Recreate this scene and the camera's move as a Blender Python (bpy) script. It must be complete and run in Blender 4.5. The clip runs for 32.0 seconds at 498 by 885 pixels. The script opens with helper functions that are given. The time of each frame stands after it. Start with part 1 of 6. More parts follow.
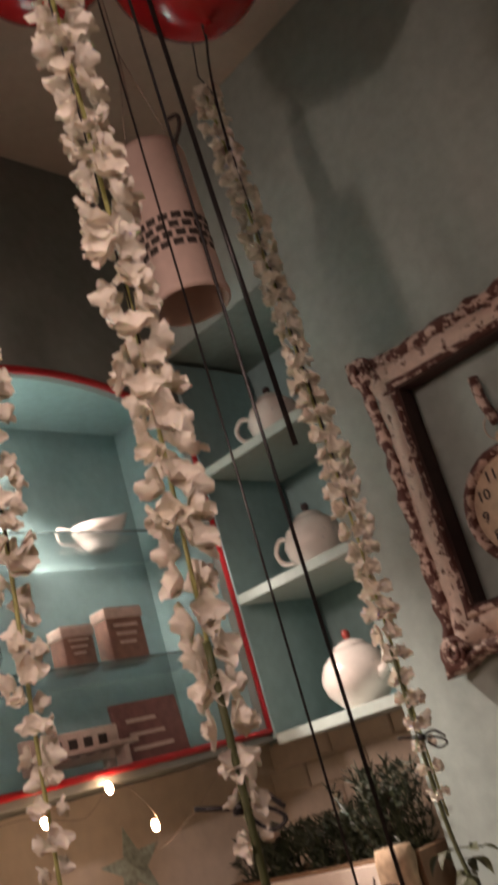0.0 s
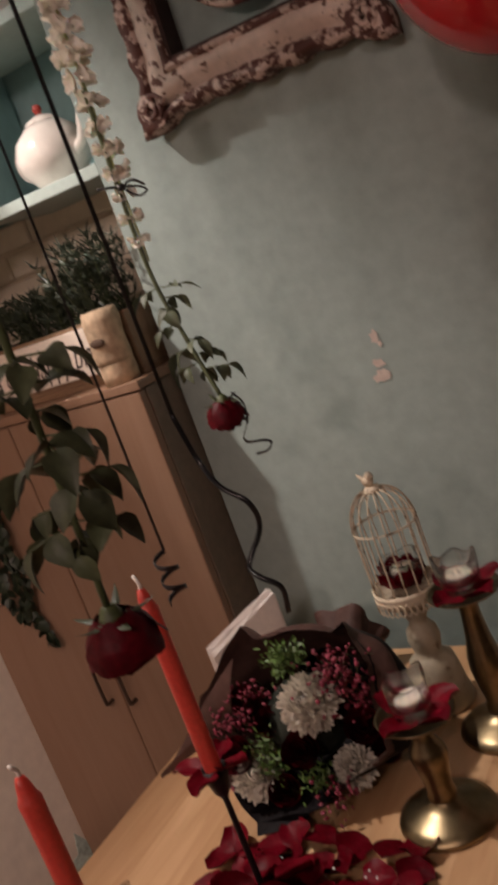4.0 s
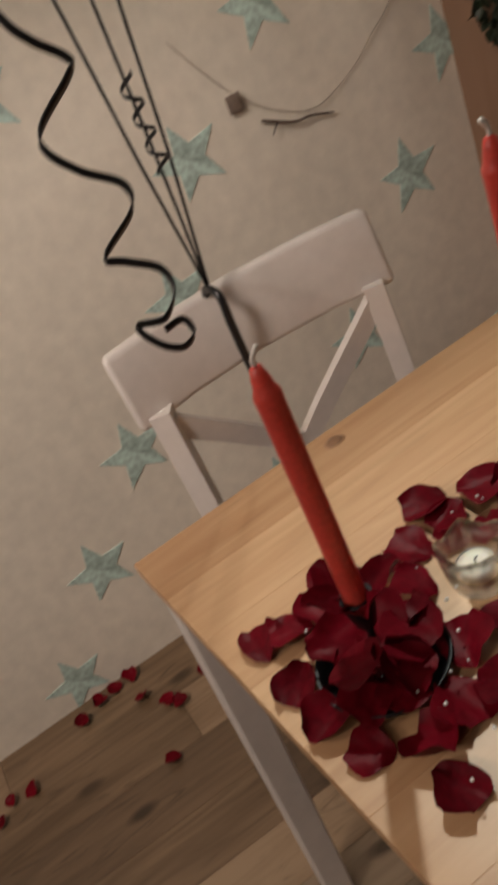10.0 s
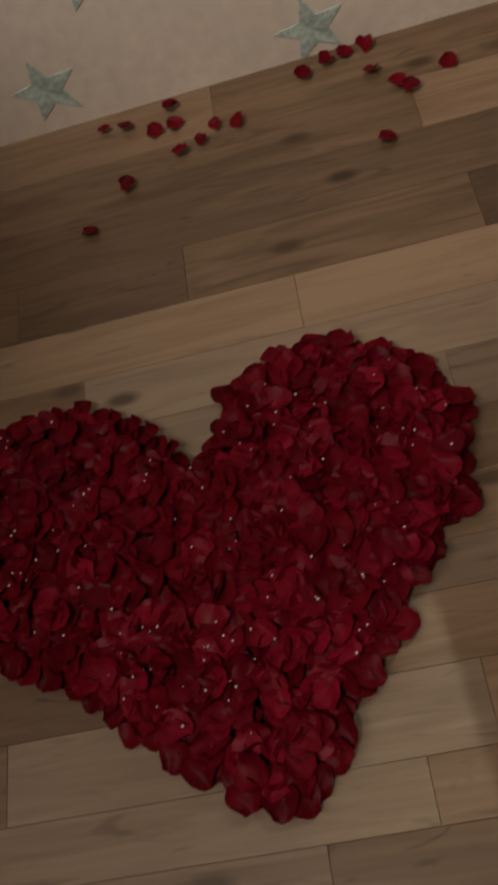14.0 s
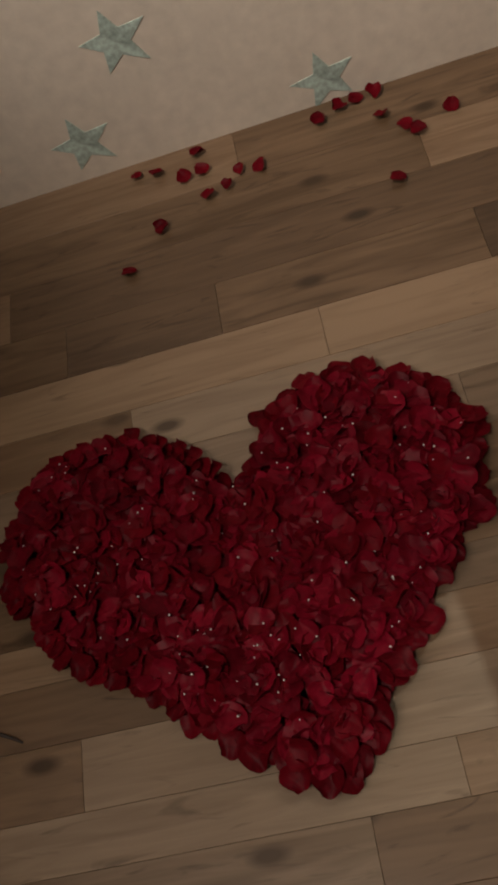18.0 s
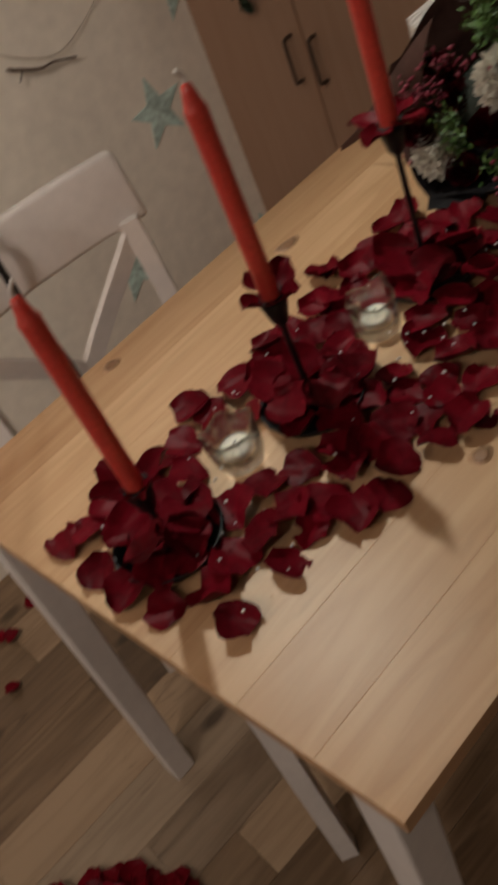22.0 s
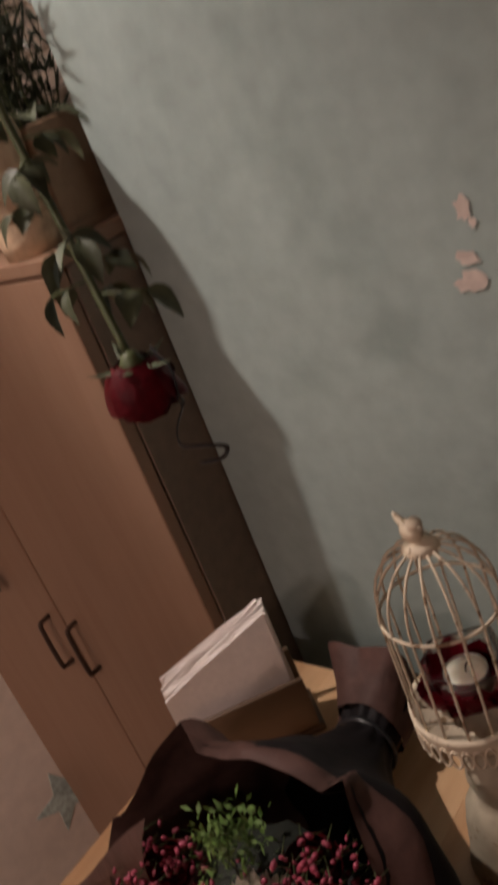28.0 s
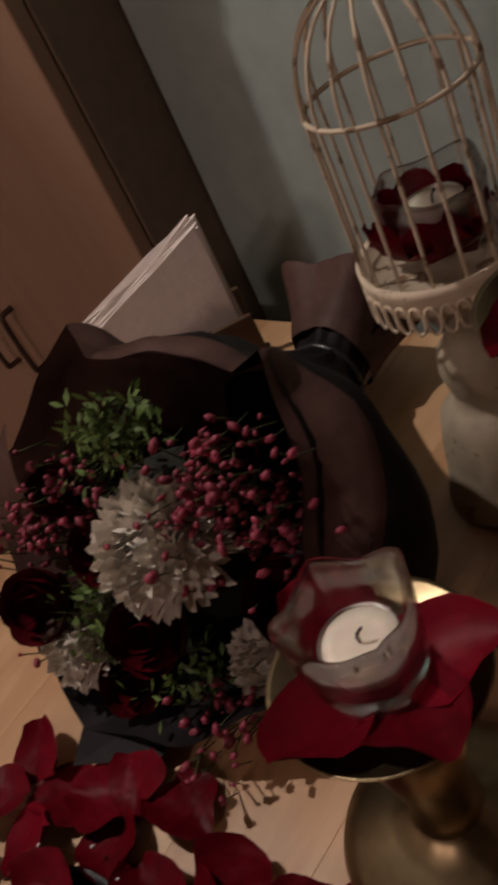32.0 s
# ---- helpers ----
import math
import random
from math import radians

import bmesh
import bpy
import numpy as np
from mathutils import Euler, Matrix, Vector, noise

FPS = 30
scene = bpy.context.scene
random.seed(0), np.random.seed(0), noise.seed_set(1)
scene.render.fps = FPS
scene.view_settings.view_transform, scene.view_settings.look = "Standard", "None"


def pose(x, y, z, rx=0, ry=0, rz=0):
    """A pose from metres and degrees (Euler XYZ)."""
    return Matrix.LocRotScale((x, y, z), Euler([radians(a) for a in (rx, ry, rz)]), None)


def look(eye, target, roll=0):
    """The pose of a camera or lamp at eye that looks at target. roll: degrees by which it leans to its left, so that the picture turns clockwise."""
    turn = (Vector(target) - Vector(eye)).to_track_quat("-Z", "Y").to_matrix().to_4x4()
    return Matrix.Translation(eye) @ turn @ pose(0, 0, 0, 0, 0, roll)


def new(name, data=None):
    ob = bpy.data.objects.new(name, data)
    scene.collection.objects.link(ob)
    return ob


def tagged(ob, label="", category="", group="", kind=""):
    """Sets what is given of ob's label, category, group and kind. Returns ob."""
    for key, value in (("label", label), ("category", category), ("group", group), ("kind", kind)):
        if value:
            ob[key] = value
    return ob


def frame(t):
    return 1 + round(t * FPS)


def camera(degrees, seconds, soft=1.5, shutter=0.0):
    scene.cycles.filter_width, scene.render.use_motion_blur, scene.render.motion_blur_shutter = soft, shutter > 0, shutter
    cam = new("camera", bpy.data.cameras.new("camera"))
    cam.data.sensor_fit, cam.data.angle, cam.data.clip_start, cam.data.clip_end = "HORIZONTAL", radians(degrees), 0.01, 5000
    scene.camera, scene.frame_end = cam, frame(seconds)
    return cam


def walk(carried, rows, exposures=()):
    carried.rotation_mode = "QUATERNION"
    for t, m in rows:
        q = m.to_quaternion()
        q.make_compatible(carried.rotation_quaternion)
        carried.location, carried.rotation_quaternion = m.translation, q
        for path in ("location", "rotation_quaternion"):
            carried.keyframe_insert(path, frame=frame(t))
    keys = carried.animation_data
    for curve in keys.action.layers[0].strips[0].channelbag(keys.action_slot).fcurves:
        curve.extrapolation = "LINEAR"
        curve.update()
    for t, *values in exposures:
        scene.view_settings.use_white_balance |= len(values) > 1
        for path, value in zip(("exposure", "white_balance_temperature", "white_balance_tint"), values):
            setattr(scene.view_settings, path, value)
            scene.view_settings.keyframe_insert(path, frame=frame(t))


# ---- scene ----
cam = camera(31.2, 32.0, 3.5, 0.5)
PATH = [
    (0, (1.829, -1.421, 1.672), (0.587, -0.01, 2.354), -16.8),
    (0.5, (1.788, -1.44, 1.665), (0.581, 0.076, 2.16), -17.7),
    (1, (1.784, -1.438, 1.656), (0.587, 0.135, 1.961), -18.6),
    (1.5, (1.777, -1.443, 1.643), (0.611, 0.173, 1.812), -18.9),
    (2, (1.767, -1.436, 1.626), (0.623, 0.205, 1.656), -19.0),
    (2.5, (1.761, -1.425, 1.607), (0.643, 0.228, 1.48), -19.2),
    (3, (1.764, -1.411, 1.584), (0.656, 0.235, 1.336), -19.5),
    (3.5, (1.756, -1.416, 1.564), (0.675, 0.233, 1.231), -19.5),
    (4, (1.762, -1.412, 1.54), (0.711, 0.232, 1.1), -20.2),
    (4.5, (1.776, -1.403, 1.515), (0.778, 0.239, 0.959), -21.2),
    (6.5, (1.779, -1.345, 1.435), (0.67, 0.085, 0.582), -26.9),
    (7, (1.765, -1.346, 1.425), (0.578, 0.004, 0.548), -27.2),
    (7.5, (1.753, -1.349, 1.422), (0.522, -0.049, 0.531), -26.9),
    (8, (1.737, -1.347, 1.42), (0.435, -0.123, 0.523), -26.8),
    (8.5, (1.708, -1.351, 1.415), (0.323, -0.238, 0.498), -26.6),
    (9, (1.676, -1.36, 1.416), (0.177, -0.42, 0.483), -25.8),
    (9.5, (1.639, -1.368, 1.409), (0.054, -0.662, 0.417), -25.6),
    (10, (1.626, -1.387, 1.395), (0.016, -0.866, 0.33), -25.2),
    (10.5, (1.627, -1.405, 1.369), (0.024, -1.056, 0.225), -25.2),
    (11, (1.619, -1.418, 1.349), (0.06, -1.196, 0.115), -25.7),
    (11.5, (1.612, -1.433, 1.32), (0.11, -1.309, 0.003), -25.6),
    (12, (1.613, -1.457, 1.29), (0.18, -1.451, -0.106), -25.5),
    (12.5, (1.628, -1.489, 1.275), (0.27, -1.566, -0.191), -24.6),
    (13, (1.638, -1.541, 1.264), (0.392, -1.694, -0.293), -25.4),
    (13.5, (1.648, -1.57, 1.256), (0.484, -1.8, -0.355), -28.2),
    (14, (1.638, -1.627, 1.258), (0.615, -1.837, -0.448), -25.9),
    (14.5, (1.638, -1.662, 1.228), (0.674, -1.922, -0.505), -28.6),
    (15, (1.654, -1.642, 1.319), (0.65, -1.937, -0.385), -31.8),
    (15.5, (1.675, -1.658, 1.356), (0.631, -1.939, -0.328), -30.2),
    (17.5, (1.689, -1.649, 1.425), (0.659, -1.885, -0.273), -28.5),
    (18, (1.696, -1.646, 1.417), (0.652, -1.874, -0.274), -28.4),
    (18.5, (1.692, -1.643, 1.406), (0.636, -1.889, -0.274), -29.7),
    (19, (1.689, -1.631, 1.404), (0.579, -1.788, -0.252), -28.8),
    (19.5, (1.692, -1.607, 1.42), (0.504, -1.66, -0.188), -27.9),
    (20, (1.702, -1.563, 1.433), (0.403, -1.502, -0.087), -27.6),
    (20.5, (1.702, -1.553, 1.446), (0.36, -1.321, -0.018), -27.1),
    (21, (1.735, -1.536, 1.425), (0.377, -1.127, 0.015), -26.7),
    (21.5, (1.746, -1.482, 1.418), (0.396, -0.916, 0.055), -26.2),
    (22, (1.766, -1.421, 1.435), (0.444, -0.68, 0.13), -26.4),
    (22.5, (1.783, -1.368, 1.439), (0.476, -0.463, 0.224), -27.6),
    (23, (1.787, -1.307, 1.481), (0.614, -0.229, 0.271), -26.4),
    (23.5, (1.825, -1.242, 1.462), (0.736, 0.004, 0.339), -26.1),
    (24, (1.834, -1.199, 1.488), (0.829, 0.196, 0.466), -25.7),
    (24.5, (1.798, -1.144, 1.515), (0.841, 0.403, 0.684), -28.3),
    (25, (1.764, -1.091, 1.547), (0.943, 0.635, 0.957), -29.0),
    (25.5, (1.802, -1.025, 1.632), (0.924, 0.732, 1.256), -28.9),
    (26, (1.749, -0.956, 1.642), (0.818, 0.804, 1.452), -26.3),
    (26.5, (1.721, -0.874, 1.661), (0.59, 0.751, 1.382), -25.8),
    (28.5, (1.488, -0.702, 1.457), (0.245, 0.52, 0.476), -20.5),
    (29, (1.479, -0.686, 1.402), (0.284, 0.503, 0.325), -19.8),
    (29.5, (1.485, -0.656, 1.343), (0.358, 0.495, 0.158), -19.5),
    (30, (1.507, -0.64, 1.282), (0.391, 0.493, 0.07), -20.9),
    (30.5, (1.52, -0.625, 1.246), (0.379, 0.482, 0.032), -23.4),
    (31, (1.516, -0.624, 1.237), (0.317, 0.445, 0.046), -25.8),
    (31.5, (1.5, -0.638, 1.236), (0.254, 0.392, 0.057), -27.0),
    (32, (1.48, -0.661, 1.233), (0.186, 0.312, 0.059), -28.1),
]
EXPOSURES = [(0, 0.0, 7650, 31), (1, 0.0, 7550, 30), (2, -0.05, 7400, 28), (4, -0.1, 7150, 26), (7, -0.45, 7100, 26), (8, -0.4, 6850, 17), (9, -0.4, 6550, 4), (10, 0.0, 6450, 5), (11, 0.12, 6500, 8), (12, 0.05, 6500, 8), (13, 0.0, 6500, 6), (15, 0.05, 6500, 5), (19, 0.05, 6500, 4), (21, -0.1, 6550, 1), (22, -0.25, 6450, 4), (23, -0.5, 6500, 7), (24, -0.35, 6900, 22), (26, 0.05, 7100, 26), (29, -0.35, 7150, 28), (30, -0.55, 7150, 28), (31, -0.72, 7200, 28), (32, -0.65, 7200, 28)]
walk(cam, [(t, look(eye, target, roll)) for t, eye, target, roll in PATH], EXPOSURES)
# ---- lights ----
world = bpy.data.worlds.new("world")
scene.world = world
world.use_nodes = True
world.node_tree.nodes["Background"].inputs[0].default_value = (1, 0.8, 0.6, 1)
world.node_tree.nodes["Background"].inputs[1].default_value = 0.02


def lamp(name, place, watts, colour, radius):
    data = bpy.data.lights.new(name, "POINT")
    data.energy, data.color, data.shadow_soft_size = watts, colour, radius
    ob = new(name, data)
    ob.location = place
    return ob


def spot_lamp(name, place, target, watts, colour, radius, degrees, blend):
    data = bpy.data.lights.new(name, "SPOT")
    data.energy, data.color, data.shadow_soft_size, data.spot_size, data.spot_blend = watts, colour, radius, radians(degrees), blend
    ob = new(name, data)
    ob.matrix_basis = look(place, target)
    return ob


WARM = (1.0, 0.83, 0.74)
spot_lamp("ceiling_lamp_back", (1.85, -3.0, 2.66), (0.80, -0.85, 1.00), 40, WARM, 0.12, 94, 0.9)
spot_lamp("ceiling_lamp_far", (0.75, -3.7, 2.60), (0.90, -0.50, 1.35), 60, WARM, 0.14, 86, 0.9)
spot_lamp("ceiling_lamp_side", (1.25, -2.5, 2.95), (-0.15, -1.45, 1.05), 190, WARM, 0.25, 60, 1.0)
spot_lamp("ceiling_lamp_near", (2.3, -2.3, 2.9), (1.62, -1.90, 0.0), 85, WARM, 0.08, 48, 1.0)
# added fill, narrowed to brighten the front flower strand
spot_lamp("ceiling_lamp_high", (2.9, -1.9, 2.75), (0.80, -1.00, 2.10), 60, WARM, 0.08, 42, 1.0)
spot_lamp("alcove_lamp", (0.25, -0.62, 2.555), (0.19, -0.50, 1.80), 85, (0.98, 0.97, 0.89), 0.025, 110, 0.6)

# ---- materials ----


def mat(name, colour, rough=0.6, vary=0.12, scale=8.0, fine=60.0, bump=0.1, metal=0.0, stretch=(1, 1, 1), per_object=0.0, **more):
    """A surface with variation at two scales, fine relief, and if wanted a tone of its own for each piece."""
    m = bpy.data.materials.new(name)
    m.use_nodes = True
    n, k = m.node_tree.nodes, m.node_tree.links
    b = n["Principled BSDF"]
    co, mp = n.new("ShaderNodeTexCoord"), n.new("ShaderNodeMapping")
    mp.inputs["Scale"].default_value = stretch
    k.new(co.outputs["Object"], mp.inputs["Vector"])
    out = []
    for s, d in ((scale, 3), (fine, 5)):
        t = n.new("ShaderNodeTexNoise")
        t.inputs["Scale"].default_value, t.inputs["Detail"].default_value = s, d
        k.new(mp.outputs[0], t.inputs["Vector"])
        out.append(t.outputs["Fac"])
    add = n.new("ShaderNodeMath")
    add.operation = "ADD"
    k.new(out[0], add.inputs[0])
    k.new(out[1], add.inputs[1])
    last = add.outputs[0]
    if per_object:
        info, mul = n.new("ShaderNodeObjectInfo"), n.new("ShaderNodeMath")
        mul.operation = "MULTIPLY_ADD"
        mul.inputs[1].default_value = per_object
        k.new(info.outputs["Random"], mul.inputs[0])
        k.new(last, mul.inputs[2])
        sub = n.new("ShaderNodeMath")
        sub.operation = "SUBTRACT"
        sub.inputs[1].default_value = per_object / 2
        k.new(mul.outputs[0], sub.inputs[0])
        last = sub.outputs[0]
    ramp = n.new("ShaderNodeValToRGB")
    lo, hi = [tuple(min(1, c * f) for c in colour) + (1,) for f in (1 - 2.2 * vary, 1 + 2.2 * vary)]
    ramp.color_ramp.elements[0].position, ramp.color_ramp.elements[0].color = 0.25, lo
    ramp.color_ramp.elements[1].position, ramp.color_ramp.elements[1].color = 0.75, hi
    half = n.new("ShaderNodeMath")
    half.operation = "MULTIPLY"
    half.inputs[1].default_value = 0.5
    k.new(last, half.inputs[0])
    k.new(half.outputs[0], ramp.inputs[0])
    k.new(ramp.outputs[0], b.inputs["Base Color"])
    b.inputs["Roughness"].default_value, b.inputs["Metallic"].default_value = rough, metal
    if bump:
        bp = n.new("ShaderNodeBump")
        bp.inputs["Strength"].default_value, bp.inputs["Distance"].default_value = bump, 0.004
        k.new(add.outputs[0], bp.inputs["Height"])
        k.new(bp.outputs[0], b.inputs["Normal"])
    for key, value in more.items():
        b.inputs[key.replace("_", " ")].default_value = value
    return m


def worn(name, paint, under, amount, scale=22.0, rough=0.6):
    """Chipped paint over a darker ground."""
    m = mat(name, paint, rough, 0.1, 9, 70, 0.2)
    n, k = m.node_tree.nodes, m.node_tree.links
    b = n["Principled BSDF"]
    top = b.inputs["Base Color"].links[0].from_socket
    co, t, r, mix = n.new("ShaderNodeTexCoord"), n.new("ShaderNodeTexNoise"), n.new("ShaderNodeValToRGB"), n.new("ShaderNodeMix")
    t.inputs["Scale"].default_value, t.inputs["Detail"].default_value, t.inputs["Roughness"].default_value = scale, 8, 0.68
    k.new(co.outputs["Object"], t.inputs["Vector"])
    k.new(t.outputs["Fac"], r.inputs[0])
    r.color_ramp.elements[0].position, r.color_ramp.elements[1].position = amount, amount + 0.035
    mix.data_type = "RGBA"
    k.new(r.outputs[0], mix.inputs[0])
    mix.inputs[6].default_value = (*under, 1)
    k.new(top, mix.inputs[7])
    k.new(mix.outputs[2], b.inputs["Base Color"])
    return m


def wood(name, light, dark, along, rough=0.5, knots=0.0, tone=0.5, rings=22.0, cracks=0.0):
    """Boards with grain that runs along an axis, a tone of their own for each board, and knots."""
    m = bpy.data.materials.new(name)
    m.use_nodes = True
    n, k = m.node_tree.nodes, m.node_tree.links
    b = n["Principled BSDF"]
    co, mp, info = n.new("ShaderNodeTexCoord"), n.new("ShaderNodeMapping"), n.new("ShaderNodeObjectInfo")
    mp.inputs["Scale"].default_value = [0.09 if a == along else 1.0 for a in "xyz"]
    shift = n.new("ShaderNodeVectorMath")
    shift.operation = "SCALE"
    shift.inputs[0].default_value = (7.3, 5.1, 3.7)
    k.new(info.outputs["Random"], shift.inputs[3])
    k.new(shift.outputs[0], mp.inputs["Location"])
    k.new(co.outputs["Object"], mp.inputs["Vector"])
    g = n.new("ShaderNodeTexNoise")
    g.inputs["Scale"].default_value, g.inputs["Detail"].default_value, g.inputs["Distortion"].default_value = rings, 7, 1.3
    k.new(mp.outputs[0], g.inputs["Vector"])
    big = n.new("ShaderNodeTexNoise")
    big.inputs["Scale"].default_value, big.inputs["Detail"].default_value = 3.5, 2
    k.new(mp.outputs[0], big.inputs["Vector"])
    s = n.new("ShaderNodeMath")
    s.operation = "MULTIPLY_ADD"
    s.inputs[1].default_value = tone
    k.new(info.outputs["Random"], s.inputs[0])
    k.new(g.outputs["Fac"], s.inputs[2])
    s2 = n.new("ShaderNodeMath")
    s2.operation = "MULTIPLY_ADD"
    s2.inputs[1].default_value = 0.8
    k.new(big.outputs["Fac"], s2.inputs[0])
    k.new(s.outputs[0], s2.inputs[2])
    r = n.new("ShaderNodeValToRGB")
    r.color_ramp.elements[0].position, r.color_ramp.elements[0].color = 0.42 + 0.25 * tone, (*light, 1)
    r.color_ramp.elements[1].position, r.color_ramp.elements[1].color = 0.98, (*dark, 1)
    scaled = n.new("ShaderNodeMath")
    scaled.operation = "MULTIPLY"
    scaled.inputs[1].default_value = 1 / (1.3 + 0.4 * tone)
    k.new(s2.outputs[0], scaled.inputs[0])
    k.new(scaled.outputs[0], r.inputs[0])
    last = r.outputs[0]
    if knots:
        mp2, v, kr, mix = n.new("ShaderNodeMapping"), n.new("ShaderNodeTexVoronoi"), n.new("ShaderNodeValToRGB"), n.new("ShaderNodeMix")
        mp2.inputs["Scale"].default_value = [0.45 if a == along else 1.0 for a in "xyz"]
        k.new(shift.outputs[0], mp2.inputs["Location"])
        k.new(co.outputs["Object"], mp2.inputs["Vector"])
        v.voronoi_dimensions = "2D"
        v.inputs["Scale"].default_value = knots
        k.new(mp2.outputs[0], v.inputs["Vector"])
        k.new(v.outputs["Distance"], kr.inputs[0])
        kr.color_ramp.elements[0].position, kr.color_ramp.elements[0].color = 0.030, (1, 1, 1, 1)
        kr.color_ramp.elements[1].position, kr.color_ramp.elements[1].color = 0.075, (0, 0, 0, 1)
        mix.data_type = "RGBA"
        k.new(kr.outputs[0], mix.inputs[0])
        k.new(last, mix.inputs[6])
        mix.inputs[7].default_value = (*[c * 0.55 for c in dark], 1)
        last = mix.outputs[2]
    if cracks:
        mp3, c, cr, mx = n.new("ShaderNodeMapping"), n.new("ShaderNodeTexNoise"), n.new("ShaderNodeValToRGB"), n.new("ShaderNodeMix")
        mp3.inputs["Scale"].default_value = [0.16 if a == along else 1.0 for a in "xyz"]
        k.new(shift.outputs[0], mp3.inputs["Location"])
        k.new(co.outputs["Object"], mp3.inputs["Vector"])
        c.inputs["Scale"].default_value, c.inputs["Detail"].default_value, c.inputs["Distortion"].default_value = 26, 6, 2.2
        k.new(mp3.outputs[0], c.inputs["Vector"])
        k.new(c.outputs["Fac"], cr.inputs[0])
        cr.color_ramp.elements[0].position, cr.color_ramp.elements[0].color = 0.60, (0, 0, 0, 1)
        cr.color_ramp.elements[1].position, cr.color_ramp.elements[1].color = 0.74, (cracks, cracks, cracks, 1)
        mx.data_type = "RGBA"
        k.new(cr.outputs[0], mx.inputs[0])
        k.new(last, mx.inputs[6])
        mx.inputs[7].default_value = (*[q * 0.4 for q in dark], 1)
        last = mx.outputs[2]
    k.new(last, b.inputs["Base Color"])
    b.inputs["Roughness"].default_value = rough
    bp = n.new("ShaderNodeBump")
    bp.inputs["Strength"].default_value, bp.inputs["Distance"].default_value = 0.12, 0.002
    k.new(g.outputs["Fac"], bp.inputs["Height"])
    k.new(bp.outputs[0], b.inputs["Normal"])
    return m


def glow(name, colour, strength):
    m = bpy.data.materials.new(name)
    m.use_nodes = True
    b = m.node_tree.nodes["Principled BSDF"]
    b.inputs["Base Color"].default_value = (*colour, 1)
    b.inputs["Emission Color"].default_value, b.inputs["Emission Strength"].default_value = (*colour, 1), strength
    return m


MINT = mat("mint_plaster", (0.312, 0.392, 0.370), 0.75, 0.10, 2.2, 34, 0.25)
CREAM = mat("cream_plaster", (0.80, 0.73, 0.63), 0.8, 0.07, 2.5, 30, 0.22)
CEILING = mat("ceiling_paint", (0.62, 0.56, 0.48), 0.85, 0.05, 3, 40, 0.1)
STENCIL = mat("star_paint", (0.46, 0.585, 0.535), 0.8, 0.30, 14, 90, 0.1)
# the wall's mint again, with the shade up there mixed into its colour
MINT_SHADED = mat("shaded_mint_paint", (0.20, 0.235, 0.22), 0.8, 0.08, 3, 40, 0.15)
NICHE = mat("niche_paint", (0.25, 0.42, 0.43), 0.6, 0.08, 4, 40, 0.1)
RED_TRIM = mat("red_trim", (0.42, 0.015, 0.02), 0.4, 0.12, 20, 80, 0.05)
FLOOR_WOOD = wood("oak_floor", (0.270, 0.178, 0.108), (0.110, 0.068, 0.038), "y", 0.32, 4.0, 0.45, 34, 0.6)
OAK_LIGHT = wood("light_oak", (0.355, 0.248, 0.158), (0.190, 0.120, 0.070), "y", 0.32, 4.0, 0.40, 34, 0.5)
OAK_DARK = wood("dark_oak", (0.185, 0.118, 0.070), (0.080, 0.050, 0.030), "y", 0.32, 4.0, 0.40, 34, 0.7)
OAK_GREY = wood("grey_oak", (0.330, 0.245, 0.168), (0.165, 0.112, 0.072), "y", 0.28, 4.0, 0.40, 34, 0.5)
PINE = wood("pine_top", (0.69, 0.435, 0.245), (0.47, 0.250, 0.120), "y", 0.40, 0, 0.35, 26, 0.12)
GAP = mat("joint_dirt", (0.09, 0.065, 0.045), 0.9, 0.1)
WHITE_PAINT = mat("white_lacquer", (0.76, 0.70, 0.66), 0.4, 0.04, 6, 50, 0.03)
BEECH = wood("cupboard_door", (0.30, 0.182, 0.120), (0.25, 0.14, 0.085), "z", 0.5, 0, 0.15, 30)
CUP_SIDE = mat("cupboard_side", (0.20, 0.145, 0.105), 0.55, 0.12, 5, 60, 0.05)
BLACK = mat("black_metal", (0.018, 0.018, 0.02), 0.4, 0.15, 12, 80, 0.06, 0.6)
HANDLE = mat("bronze_handle", (0.09, 0.06, 0.045), 0.4, 0.15, 12, 80, 0.05, 0.5)
RIBBON = mat("black_ribbon", (0.012, 0.012, 0.014), 0.3, 0.1, 30, 90, 0)
BRICK = mat("white_brick", (0.66, 0.55, 0.48), 0.8, 0.10, 12, 90, 0.5, per_object=0.3)
MORTAR = mat("dark_joint", (0.10, 0.075, 0.055), 0.9, 0.15)
FRAME = worn("distressed_frame", (0.63, 0.50, 0.43), (0.10, 0.035, 0.025), 0.395, 44)
FRAME_DARK = worn("frame_ridges", (0.56, 0.43, 0.37), (0.09, 0.03, 0.022), 0.505, 48)
# near-black brown: holds the shadow inside the frame, also colours the clock case
FRAME_IN = mat("frame_inside", (0.05, 0.022, 0.018), 0.7, 0.2)
DIAL = mat("aged_dial", (0.52, 0.40, 0.29), 0.6, 0.16, 14, 60, 0)
INK = mat("faded_ink", (0.045, 0.035, 0.03), 0.7, 0.1)
PETAL = mat("rose_petal", (0.112, 0.0022, 0.0075), 0.40, 0.2, 25, 120, 0.10, per_object=0.6, Specular_IOR_Level=0.06)
BLOOM = mat("rose_bloom", (0.088, 0.0018, 0.006), 0.5, 0.25, 30, 120, 0.2, Specular_IOR_Level=0.15)
DARK_BLOOM = mat("dark_rose", (0.085, 0.0022, 0.006), 0.5, 0.25, 30, 120, 0.2, Specular_IOR_Level=0.15)
